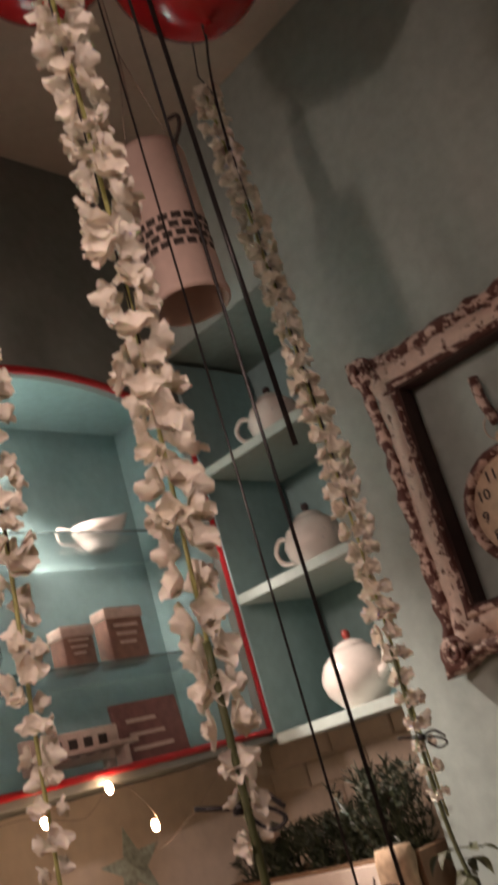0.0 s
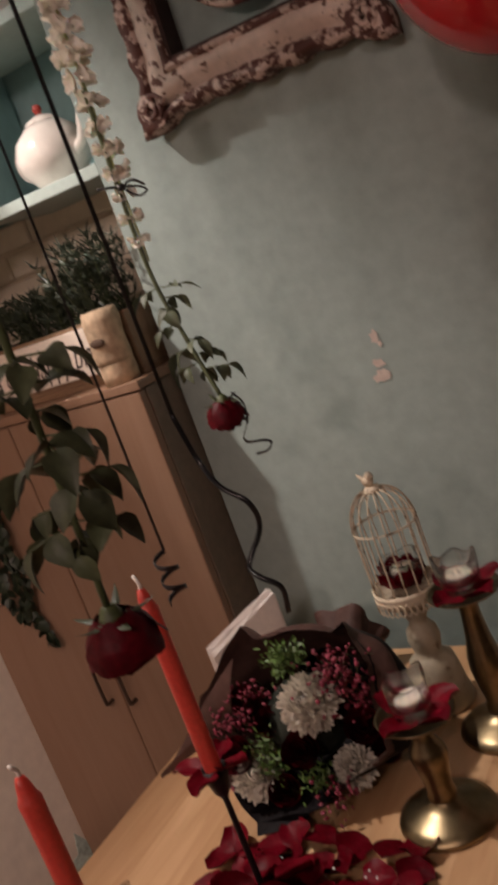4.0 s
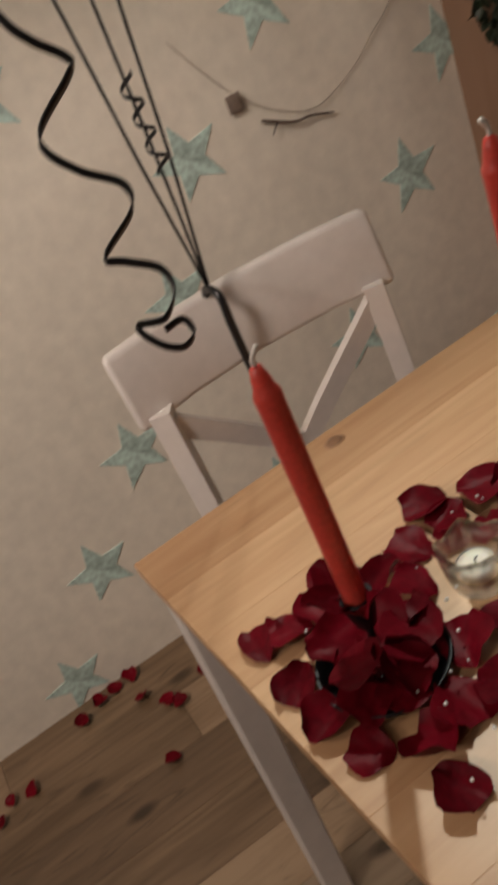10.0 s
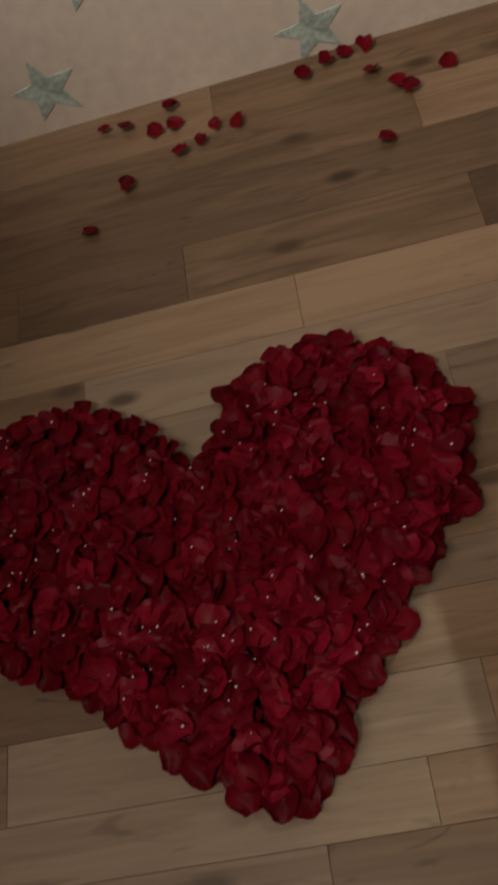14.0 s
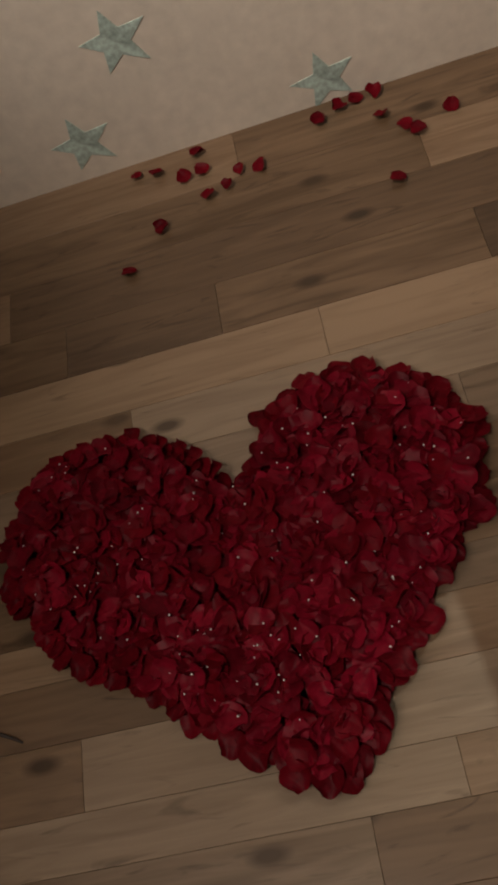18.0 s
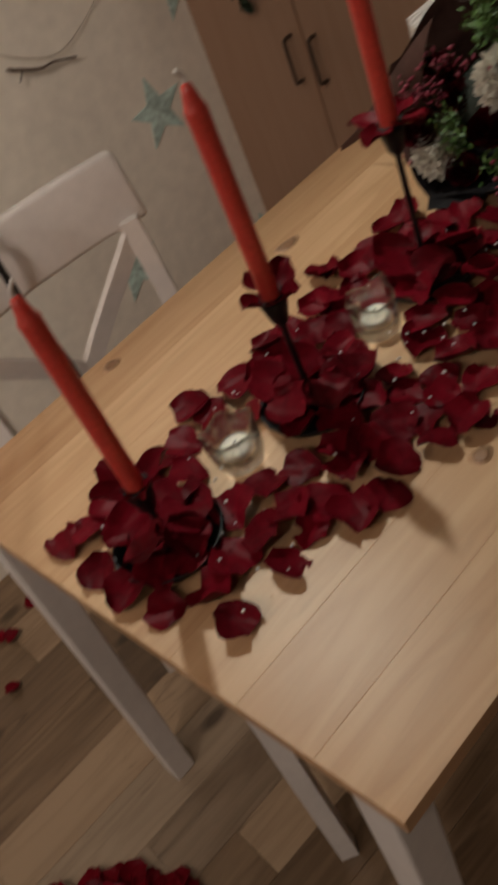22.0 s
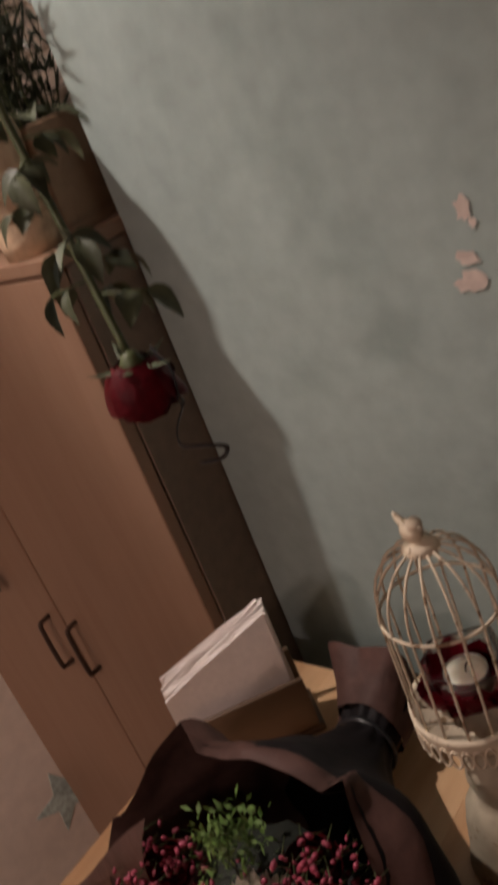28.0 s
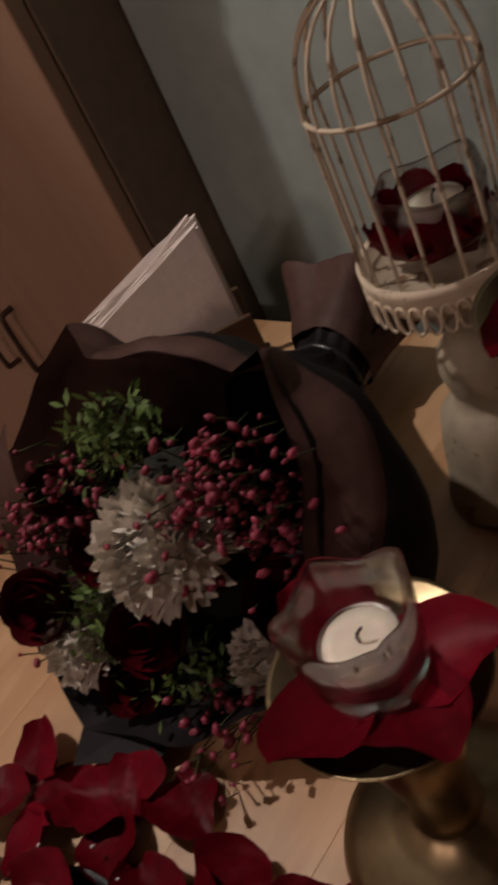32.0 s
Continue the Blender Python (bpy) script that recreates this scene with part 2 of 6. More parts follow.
LEAF = mat("rose_leaf", (0.075, 0.092, 0.046), 0.55, 0.25, 20, 90, 0.2, per_object=0.5)
STEM = mat("green_stem", (0.07, 0.09, 0.035), 0.5, 0.2, 20, 90, 0.1)
PALE_STEM = mat("pale_stem", (0.34, 0.36, 0.13), 0.5, 0.15, 20, 90, 0.1)
WHITE_PETAL = mat("white_floret", (0.93, 0.87, 0.77), 0.5, 0.05, 30, 120, 0.1, per_object=0.15, Subsurface_Weight=0.1)
CANDLE = mat("coral_wax", (0.66, 0.075, 0.055), 0.38, 0.10, 30, 200, 0.08, Subsurface_Weight=0.15)
WAX = mat("white_wax", (0.80, 0.70, 0.58), 0.45, 0.05, 40, 120, 0.05, Subsurface_Weight=0.2)
WICK = mat("wick", (0.80, 0.74, 0.68), 0.8, 0.1)
BURNT = mat("burnt_wick", (0.03, 0.02, 0.02), 0.9, 0.1)
TIN = mat("tin", (0.6, 0.58, 0.55), 0.3, 0.05, 20, 80, 0, 1.0)
BRASS = mat("aged_brass", (0.25, 0.190, 0.110), 0.34, 0.18, 12, 60, 0.05, 1.0)
IVORY = worn("ivory_wire", (0.66, 0.56, 0.42), (0.25, 0.16, 0.09), 0.40, 60)
STONE = worn("ivory_wood", (0.42, 0.355, 0.26), (0.22, 0.15, 0.09), 0.38, 40)
KRAFT = mat("brown_wrap", (0.078, 0.039, 0.032), 0.6, 0.2, 10, 60, 0.3, Specular_IOR_Level=0.2)
# near-black, so the wrap's shadow side sits in the colour
BLACK_WRAP = mat("black_wrap", (0.009, 0.007, 0.008), 0.6, 0.2, 10, 60, 0.2, Specular_IOR_Level=0.15)
MUM = mat("white_mum", (0.86, 0.81, 0.72), 0.55, 0.06, 30, 120, 0.1)
PINK = mat("pink_bud", (0.28, 0.035, 0.065), 0.5, 0.35, 40, 120, 0.1)
FERN = mat("bright_green", (0.085, 0.16, 0.035), 0.5, 0.3, 30, 120, 0.2)
IVY = mat("ivy_leaf", (0.024, 0.038, 0.020), 0.5, 0.3, 30, 120, 0.2)
NAPKIN = mat("paper_napkin", (0.82, 0.76, 0.72), 0.85, 0.04, 20, 120, 0.2)
RUBBER = mat("red_balloon", (0.52, 0.016, 0.020), 0.18, 0.05, 3, 40, 0, Coat_Weight=0.25)
CHINA = mat("white_china", (0.74, 0.68, 0.63), 0.18, 0.04, 8, 60, 0)
CHINA_DOT = mat("china_dots", (0.45, 0.42, 0.45), 0.3, 0.1)
DARK_KNOB = mat("dark_knob", (0.05, 0.03, 0.03), 0.3, 0.1)
RED_KNOB = mat("red_knob", (0.35, 0.05, 0.04), 0.3, 0.1)
SHELF = mat("shelf_paint", (0.42, 0.52, 0.49), 0.5, 0.06, 6, 50, 0.05)
PLANTER = wood("planter_wood", (0.36, 0.23, 0.14), (0.2, 0.12, 0.07), "x", 0.6, 0, 0.4)
SIGN = mat("sign_paint", (0.78, 0.70, 0.62), 0.6, 0.05)
BARK = mat("birch_bark", (0.50, 0.36, 0.24), 0.8, 0.25, 14, 60, 0.4)
LOG_END = mat("bark_scar", (0.10, 0.06, 0.04), 0.9, 0.3)
TIN_PINK = mat("pale_enamel", (0.70, 0.56, 0.50), 0.5, 0.05, 6, 60, 0.05)
BOX_BROWN = mat("box_card", (0.22, 0.12, 0.09), 0.6, 0.2)
BOX_EDGE = mat("box_edge", (0.55, 0.42, 0.36), 0.6, 0.15)
BULB = glow("fairy_bulb", (1.0, 0.72, 0.45), 70)
SPOT = glow("alcove_bulb", (1.0, 0.97, 0.88), 25)
WIRE = mat("silver_wire", (0.45, 0.38, 0.32), 0.4, 0.1, metal=0.8)
PEELED = mat("bare_plaster", (0.62, 0.52, 0.46), 0.9, 0.12, 30, 90, 0.3)


def glass_mat():
    """Clear pressed glass with a slightly uneven, glossy skin."""
    m = bpy.data.materials.new("clear_glass")
    m.use_nodes = True
    n, k = m.node_tree.nodes, m.node_tree.links
    b = n["Principled BSDF"]
    b.inputs["Base Color"].default_value = (0.98, 0.99, 0.99, 1)
    b.inputs["Roughness"].default_value, b.inputs["Transmission Weight"].default_value, b.inputs["IOR"].default_value = 0.0, 1.0, 1.46
    clear, gloss = n.new("ShaderNodeBsdfTransparent"), n.new("ShaderNodeBsdfGlossy")
    mix, skin = n.new("ShaderNodeMixShader"), n.new("ShaderNodeMixShader")
    gloss.inputs["Roughness"].default_value = 0.02
    mix.inputs[0].default_value, skin.inputs[0].default_value = 0.26, 0.06
    k.new(b.outputs[0], mix.inputs[1])
    k.new(clear.outputs[0], mix.inputs[2])
    k.new(mix.outputs[0], skin.inputs[1])
    k.new(gloss.outputs[0], skin.inputs[2])
    k.new(skin.outputs[0], n["Material Output"].inputs["Surface"])
    return m


GLASS = glass_mat()

# ---- mesh tools ----


def link(name, bm, material, parent=None, label="", smooth=True):
    me = bpy.data.meshes.new(name)
    bm.normal_update()
    bm.to_mesh(me)
    bm.free()
    if smooth:
        for p in me.polygons:
            p.use_smooth = True
    me.materials.append(material)
    ob = new(name, me)
    if parent is not None:
        ob.parent = parent
    if label:
        ob["label"] = label
    return ob


part = link


def thing(name, label, category, group="", at=None, kind=""):
    ob = new(name)
    ob.empty_display_size = 0.05
    if at is not None:
        ob.matrix_basis = at if isinstance(at, Matrix) else Matrix.Translation(at)
    return tagged(ob, label, category, group, kind)


def again(src, parent, m, material=None):
    """Another piece on the same mesh."""
    ob = new(src.name.split(".")[0], src.data)
    ob.parent, ob.matrix_basis = parent, m
    return ob


def box(a, b, bevel=0.0, seg=2, bm=None):
    own = bmesh.new()
    bmesh.ops.create_cube(own, size=1)
    for v in own.verts:
        v.co = [(p + q) / 2 + c * (q - p) for p, q, c in zip(a, b, v.co)]
    if bevel:
        bmesh.ops.bevel(own, geom=own.edges[:], offset=bevel, segments=seg, profile=0.5, affect="EDGES")
    if bm is None:
        return own
    join(bm, own)
    return bm


def join(bm, other, m=None):
    if m is not None:
        bmesh.ops.transform(other, matrix=m, verts=other.verts)
    me = bpy.data.meshes.new("t")
    other.to_mesh(me)
    other.free()
    bm.from_mesh(me)
    bpy.data.meshes.remove(me)
    return bm


def lathe(profile, seg=32, wob=None):
    """A turned shape from (radius, height) pairs; wob(angle, radius, height) may reshape it."""
    bm = bmesh.new()
    rings = []
    for r, z in profile:
        if r < 1e-5:
            rings.append([bm.verts.new((0, 0, z))])
            continue
        ring = []
        for i in range(seg):
            a = math.tau * i / seg
            rr, zz = wob(a, r, z) if wob else (r, z)
            ring.append(bm.verts.new((rr * math.cos(a), rr * math.sin(a), zz)))
        rings.append(ring)
    for p, q in zip(rings, rings[1:]):
        for i in range(seg):
            j = (i + 1) % seg
            if len(p) == 1 and len(q) == 1:
                continue
            if len(p) == 1:
                bm.faces.new((p[0], q[j], q[i]))
            elif len(q) == 1:
                bm.faces.new((p[i], p[j], q[0]))
            else:
                bm.faces.new((p[i], p[j], q[j], q[i]))
    bmesh.ops.recalc_face_normals(bm, faces=bm.faces)
    return bm


def spline(points, n=8):
    pts = [Vector(p) for p in points]
    pts = [2 * pts[0] - pts[1]] + pts + [2 * pts[-1] - pts[-2]]
    out = []
    for i in range(1, len(pts) - 2):
        a, b, c, d = pts[i - 1:i + 3]
        for j in range(n):
            t = j / n
            out.append(0.5 * (2 * b + (c - a) * t + (2 * a - 5 * b + 4 * c - d) * t * t + (3 * b - a - 3 * c + d) * t ** 3))
    return out + [pts[-2]]


def tube(points, radius, seg=8, taper=None):
    bm = bmesh.new()
    rings, n = [], len(points)
    side = Vector((1, 0.3, 0.2)).normalized()
    for i, p in enumerate(points):
        d = (Vector(points[min(i + 1, n - 1)]) - Vector(points[max(i - 1, 0)])).normalized()
        u = (side - d * side.dot(d)).normalized()
        w = d.cross(u)
        side = u
        r = radius if taper is None else radius * (1 + (taper - 1) * i / max(1, n - 1))
        rings.append([bm.verts.new(Vector(p) + r * (math.cos(math.tau * k / seg) * u + math.sin(math.tau * k / seg) * w)) for k in range(seg)])
    for p, q in zip(rings, rings[1:]):
        for k in range(seg):
            bm.faces.new((p[k], p[(k + 1) % seg], q[(k + 1) % seg], q[k]))
    bm.faces.new(rings[0][::-1])
    bm.faces.new(rings[-1])
    return bm


def strip(points, width, axis=(0, 0, 1), thick=0.0006):
    """A band that follows the points; its width lies along the axis, as far as the bend allows."""
    bm = bmesh.new()
    rows, n = [], len(points)
    for i, p in enumerate(points):
        d = (Vector(points[min(i + 1, n - 1)]) - Vector(points[max(i - 1, 0)])).normalized()
        w = Vector(axis) - d * d.dot(Vector(axis))
        w = w.normalized() if w.length > 0.05 else d.orthogonal().normalized()
        nrm = d.cross(w)
        rows.append([bm.verts.new(Vector(p) + s * width / 2 * w + q * thick * nrm) for s, q in ((-1, -1), (1, -1), (1, 1), (-1, 1))])
    for p, q in zip(rows, rows[1:]):
        for k in range(4):
            bm.faces.new((p[k], p[(k + 1) % 4], q[(k + 1) % 4], q[k]))
    bm.faces.new(rows[0][::-1])
    bm.faces.new(rows[-1])
    bmesh.ops.recalc_face_normals(bm, faces=bm.faces)
    return bm


def petal(length, width, cup=0.3, curl=0.2, notch=0.06, rows=5, cols=4, seed=0, tip=0.85):
    """One petal: it grows along +y from the origin, cupped and with a curled rim."""
    rnd = random.Random(seed)
    bm = bmesh.new()
    grid = []
    ph = rnd.uniform(0, 6)
    for i in range(rows + 1):
        t = i / rows
        w = width * (math.sin(math.pi * min(1, (0.10 + 0.90 * t) ** tip)) ** 0.55 if t < 0.999 else 0.42)
        w = max(w, width * 0.16)
        row = []
        for j in range(cols + 1):
            s = 2 * j / cols - 1
            y = length * (t - notch * t * t * (1 - abs(s)) * 1.0 - 0.12 * t * t * s * s)
            z = cup * width * (s * s * 0.55 + 0.5 * (t - 0.4) ** 2) - curl * length * max(0, t - 0.7) ** 2 * 3 + 0.05 * width * math.sin(5 * s + 4 * t + ph)
            row.append(bm.verts.new((s * w / 2 + 0.04 * width * math.sin(7 * t + ph), y, z)))
        grid.append(row)
    for p, q in zip(grid, grid[1:]):
        for j in range(cols):
            bm.faces.new((p[j], p[j + 1], q[j + 1], q[j]))
    return bm


def leaf_bm(length, width, fold=0.25, bend=0.25, rows=6):
    bm = bmesh.new()
    grid = []
    for i in range(rows + 1):
        t = i / rows
        w = width * math.sin(math.pi * (0.03 + 0.95 * t) ** 0.8)
        grid.append([bm.verts.new((s * w / 2 * (1 + 0.07 * (i % 2)), length * t, fold * abs(s) * w / 2 - bend * length * t * t)) for s in (-1, -0.5, 0, 0.5, 1)])
    for p, q in zip(grid, grid[1:]):
        for j in range(4):
            bm.faces.new((p[j], p[j + 1], q[j + 1], q[j]))
    return bm


def letters(name, body, size, m, material, parent, depth=0.0006, bold=0.0, slant=0.0):
    """Writing as a mesh, in the built-in font."""
    cu = bpy.data.curves.new(name, "FONT")
    cu.body, cu.size, cu.extrude, cu.align_x, cu.align_y, cu.resolution_u = body, size, depth, "CENTER", "CENTER", 3
    cu.offset, cu.shear = bold, slant
    tmp = new("tmp", cu)
    bpy.context.view_layer.update()
    me = bpy.data.meshes.new_from_object(tmp.evaluated_get(bpy.context.evaluated_depsgraph_get()))
    bpy.data.objects.remove(tmp)
    me.materials.clear()
    me.materials.append(material)
    ob = new(name, me)
    ob.parent, ob.matrix_basis = parent, m
    return ob

# ---- the setting ----
WALL_AT = pose(0, -1.6, 0, 0, 0, -3.1)
CEIL = 3.2


def holed(outer, hole, depth, axis_x):
    """A flat panel in the y-z plane with a hole in it, given depth along x."""
    bm = bmesh.new()
    edges = []
    for ring in (outer, hole):
        vs = [bm.verts.new((axis_x, y, z)) for y, z in ring]
        edges += [bm.edges.new((vs[i], vs[(i + 1) % len(vs)])) for i in range(len(vs))]
    bmesh.ops.triangle_fill(bm, use_beauty=True, edges=edges)
    r = bmesh.ops.extrude_face_region(bm, geom=bm.faces[:])
    bmesh.ops.translate(bm, vec=(-depth, 0, 0), verts=[e for e in r["geom"] if isinstance(e, bmesh.types.BMVert)])
    bmesh.ops.recalc_face_normals(bm, faces=bm.faces)
    return bm


wall_star = link("wall_star", box((-0.2, -3.2, 0), (0, 1.92, CEIL)), CREAM, None, smooth=False)
wall_star.matrix_basis = WALL_AT
tagged(wall_star, "cream plaster wall with stencilled mint stars", "wall", kind="structure")


def star_bm(r, seed):
    rnd = random.Random(seed)
    bm = bmesh.new()
    ring = []
    for i in range(10):
        a = math.tau * i / 10 + math.pi / 2
        q = r * (1 if i % 2 == 0 else 0.42) * rnd.uniform(0.94, 1.05)
        ring.append(bm.verts.new((0.0012, q * math.cos(a), q * math.sin(a))))
    c = bm.verts.new((0.0014, 0, 0))
    low = [bm.verts.new((-0.001, v.co.y, v.co.z)) for v in ring]
    for i in range(10):
        j = (i + 1) % 10
        bm.faces.new((c, ring[i], ring[j]))
        bm.faces.new((ring[i], low[i], low[j], ring[j]))
    bmesh.ops.recalc_face_normals(bm, faces=bm.faces)
    return bm


STARS = [(-.51, 1.14, 8), (-.135, .91, 12), (-.297, .695, 4), (-.289, 1.395, 10), (-.745, .948, 14), (-1.10, .478, 6), (-1.29, .279, 8),
         (-1.463, .062, 12), (-1.865, .315, 8), (-2.03, .10, 10), (-1.253, .957, 6), (-1.416, .738, 14), (-.873, .719, 10), (-.529, .42, 6),
         (-.133, .247, 10), (-.188, 1.572, 8), (-1.652, .505, 12), (-.83, .20, 8), (-1.05, 1.2, 10)]
for i, (y, z, turn) in enumerate(STARS):
    s = part("star_stencil", star_bm(0.080, i), STENCIL, wall_star, "faded mint star stencil", smooth=False)
    s.matrix_basis = pose(0.0003, y + 1.6, z, turn - 2)

wall_green = thing("wall_green", "mottled mint green plaster wall with a peeled patch", "wall", kind="structure")
bm = box((0.755, 0, 0), (1.620, 0.28, CEIL))
box((0.02, 0, 2.675), (0.755, 0.28, CEIL), bm=bm)
part("plaster", bm, MINT, wall_green, smooth=False)


def blot(cx, cz, w, h, seed):
    rnd = random.Random(seed)
    bm = bmesh.new()
    n = 16
    ring = []
    for i in range(n):
        a = math.tau * i / n
        q = rnd.uniform(0.6, 1.15)
        ring.append(bm.verts.new((cx + w * q * math.cos(a), -0.0015, cz + h * q * math.sin(a))))
    c = bm.verts.new((cx, -0.0012, cz))
    for i in range(n):
        bm.faces.new((c, ring[i], ring[(i + 1) % n]))
    bmesh.ops.recalc_face_normals(bm, faces=bm.faces)
    return bm


for i, (cx, cz, w, h) in enumerate(((1.172, 1.300, .009, .013), (1.166, 1.252, .012, .010), (1.164, 1.228, .017, .012), (1.178, 1.285, .004, .006))):
    part("peeled_patch", blot(cx, cz, w, h, i + 3), PEELED, wall_green, "bare pale plaster where paint peeled", smooth=False)

# 3 cm strip, slightly proud and darker than the wall beside it
trim = link("trim", box((1.620, -0.012, 0), (1.650, 0.28, CEIL), 0.004), mat("trim_paint", (0.16, 0.17, 0.14), 0.7, 0.12), None, smooth=False)
tagged(trim, "narrow dark green edge strip of the wall", "trim", kind="structure")

# the recess over the cupboard, with its painted bricks below the shelves
recess = link("wall_recess", box((0.02, 0.28, 1.735), (0.755, 0.36, 2.675)), NICHE, None, smooth=False)
tagged(recess, "dark mint back wall of the shelf recess", "wall", kind="structure")
recess_low = thing("wall_recess_low", "cream painted brick wall below the shelves", "wall", kind="structure")
part("joint", box((0.02, 0.272, 0), (0.755, 0.36, 1.735)), CREAM, recess_low, smooth=False)

ceiling = link("ceiling", box((-0.3, -5.2, CEIL), (4.4, 0.5, CEIL + 0.1)), CEILING, None, smooth=False)
tagged(ceiling, "plain warm white ceiling", "ceiling", kind="structure")

# the boxed-out wall with the red-edged arched alcove
BX = 0.39
ARC = [(-0.39 + 0.395 * math.cos(a), 2.415 + 0.18 * math.sin(a)) for a in [math.pi * i / 28 for i in range(29)]]
HOLE = ARC + [(-0.785, 1.755), (0.005, 1.755)]
bulk = thing("wall_alcove", "boxed-out wall with a red-edged arched alcove", "wall", kind="structure")
# these panels carry their shade in a darker mint
part("front_panel", holed([(-1.6, 1.735), (0.03, 1.735), (0.03, CEIL), (-1.6, CEIL)], HOLE, 0.03, BX), MINT_SHADED, bulk, smooth=False)
part("underside", box((0.02, -1.6, 1.735), (BX - 0.032, 0.0, 1.752)), MINT_SHADED, bulk, smooth=False)
part("end_panel", box((0.02, -1.6, 1.752), (BX - 0.032, -1.58, CEIL)), MINT_SHADED, bulk, smooth=False)
bm = box((0.06, -0.83, 1.754), (0.115, 0.008, 2.66))
box((0.117, 0.006, 1.754), (BX - 0.032, 0.03, 2.66), bm=bm)
box((0.117, -0.83, 1.754), (BX - 0.032, -0.80, 2.66), bm=bm)
box((0.117, -0.798, 2.60), (BX - 0.032, 0.004, 2.63), bm=bm)
part("alcove_lining", bm, NICHE, bulk, "mint painted alcove lining", smooth=False)
ring = [(BX + 0.004, y, z) for y, z in HOLE]
bm = tube(spline(ring[:29], 2) + [Vector(p) for p in ring[29:]] + [Vector(ring[0])], 0.0085, 8)
part("red_edge", bm, RED_TRIM, bulk, "glossy red edging round the alcove")

# far walls that close the room
for name, a, b, m in (("wall_back", (-0.3, -5.2, 0), (4.4, -5.1, CEIL), CREAM), ("wall_right", (4.3, -5.1, 0), (4.4, 0.5, CEIL), CREAM)):
    tagged(link(name, box(a, b), m, None, smooth=False), "plain cream wall of the room", "wall", kind="structure")

# ---- hanging lamp bulb in the alcove, its glass shelves and what stands there ----
spot = thing("alcove_spot", "small lit round spot lamp under the alcove top", "lamp", at=(0.25, -0.62, 2.60))
part("bulb", lathe([(0.0, -0.030), (0.022, -0.028), (0.03, -0.012), (0.03, 0.0), (0, 0)], 20), SPOT, spot, "glowing bulb")
part("ring", lathe([(0.031, -0.014), (0.042, -0.008), (0.042, 0.0), (0.031, 0.0)], 24), TIN, spot)
for z in (2.245, 1.965):
    g = link("glass_shelf", box((0.12, -0.796, z - 0.006), (BX - 0.045, 0.002, z), 0.001), GLASS, None, smooth=False)
    tagged(g, "clear glass shelf inside the alcove", "shelf", "alcove shelves")


def goblet(at, s=1.0):
    e = thing("wine_glass", "clear stemmed glass on the glass shelf", "glass", "alcove glasses", at)
    part("bowl", lathe([(r * s, z * s) for r, z in ((0, .075), (.02, .08), (.032, .11), (.03, .16), (.0285, .16), (.0305, .11), (.019, .082), (0, .078))], 24), GLASS, e)
    part("foot", lathe([(r * s, z * s) for r, z in ((0, .074), (.004, .07), (.0035, .02), (.01, .006), (.03, .002), (.03, 0), (0, 0))], 24), GLASS, e)


for y in (-.62, -.52, -.45, -.70):
    goblet((0.24 + 0.05 * math.sin(40 * y), y, 2.246), 1.05)
for y in (-.60, -.50, -.42):
    goblet((0.2, y, 1.966), 0.55)


def teapot(at, knob, turn, s=1.0, shape=1.0):
    e = thing("teapot", "white speckled china teapot on the corner shelf", "teapot", "teapots", pose(*at, 0, 0, turn))
    part("body", lathe([(0, 0.002), (.042 * s, 0), (.046 * s, .006), (.068 * s, .035 * shape), (.073 * s, .06 * shape), (.062 * s, .092 * shape), (.04 * s, .112 * shape), (.034 * s, .116 * shape), (0, .116 * shape)], 32), CHINA, e)
    part("lid", lathe([(.036 * s, .116 * shape), (.03 * s, .124 * shape), (.012 * s, .132 * shape), (0, .133 * shape)], 24), CHINA, e)
    part("knob", lathe([(0, .131 * shape), (.006, .134 * shape), (.010, .143 * shape), (.007, .151 * shape), (0, .153 * shape)], 16), knob, e, "coloured lid knob")
    part("handle", tube(spline([(-.060 * s, 0, .085 * shape), (-.092 * s, 0, .095 * shape), (-.112 * s, 0, .07 * shape), (-.10 * s, 0, .04 * shape), (-.066 * s, 0, .03 * shape)], 5), .006, 8), CHINA, e)
    part("spout", tube(spline([(.06 * s, 0, .045 * shape), (.09 * s, 0, .06 * shape), (.105 * s, 0, .095 * shape), (.118 * s, 0, .11 * shape)], 5), .013, 8, 0.5), CHINA, e)
    bm = bmesh.new()
    rnd = random.Random(turn)
    for _ in range(26):
        a, h = rnd.uniform(0, math.tau), rnd.uniform(.03, .095) * shape
        r = .0735 * s - abs(h / shape - .058) * .42 * s
        dot = bmesh.new()
        bmesh.ops.create_icosphere(dot, subdivisions=1, radius=.0035)
        join(bm, dot, Matrix.Translation((r * math.cos(a), r * math.sin(a), h)) @ Matrix.Diagonal((.6, .6, 1, 1)))
    tagged(part("painted_dots", bm, CHINA_DOT, e, "small grey painted dots"), kind="stuff")


unit = thing("corner_shelves", "mint painted corner shelves in a wall recess", "shelf unit")
for z in (2.366, 2.055, 1.746):
    part("shelf", box((0.408, 0.002, z - 0.023), (0.753, 0.268, z), 0.002), SHELF, unit, smooth=False)
part("side_panel", box((0.393, 0.004, 1.737), (0.406, 0.268, 2.66), 0.002), NICHE, unit, smooth=False)
teapot((.585, .105, 2.367), DARK_KNOB, 20, .92, .92)
teapot((.590, .105, 2.056), DARK_KNOB, 8, .98, .98)
teapot((.600, .095, 1.747), RED_KNOB, -12, 1.08, 1.05)

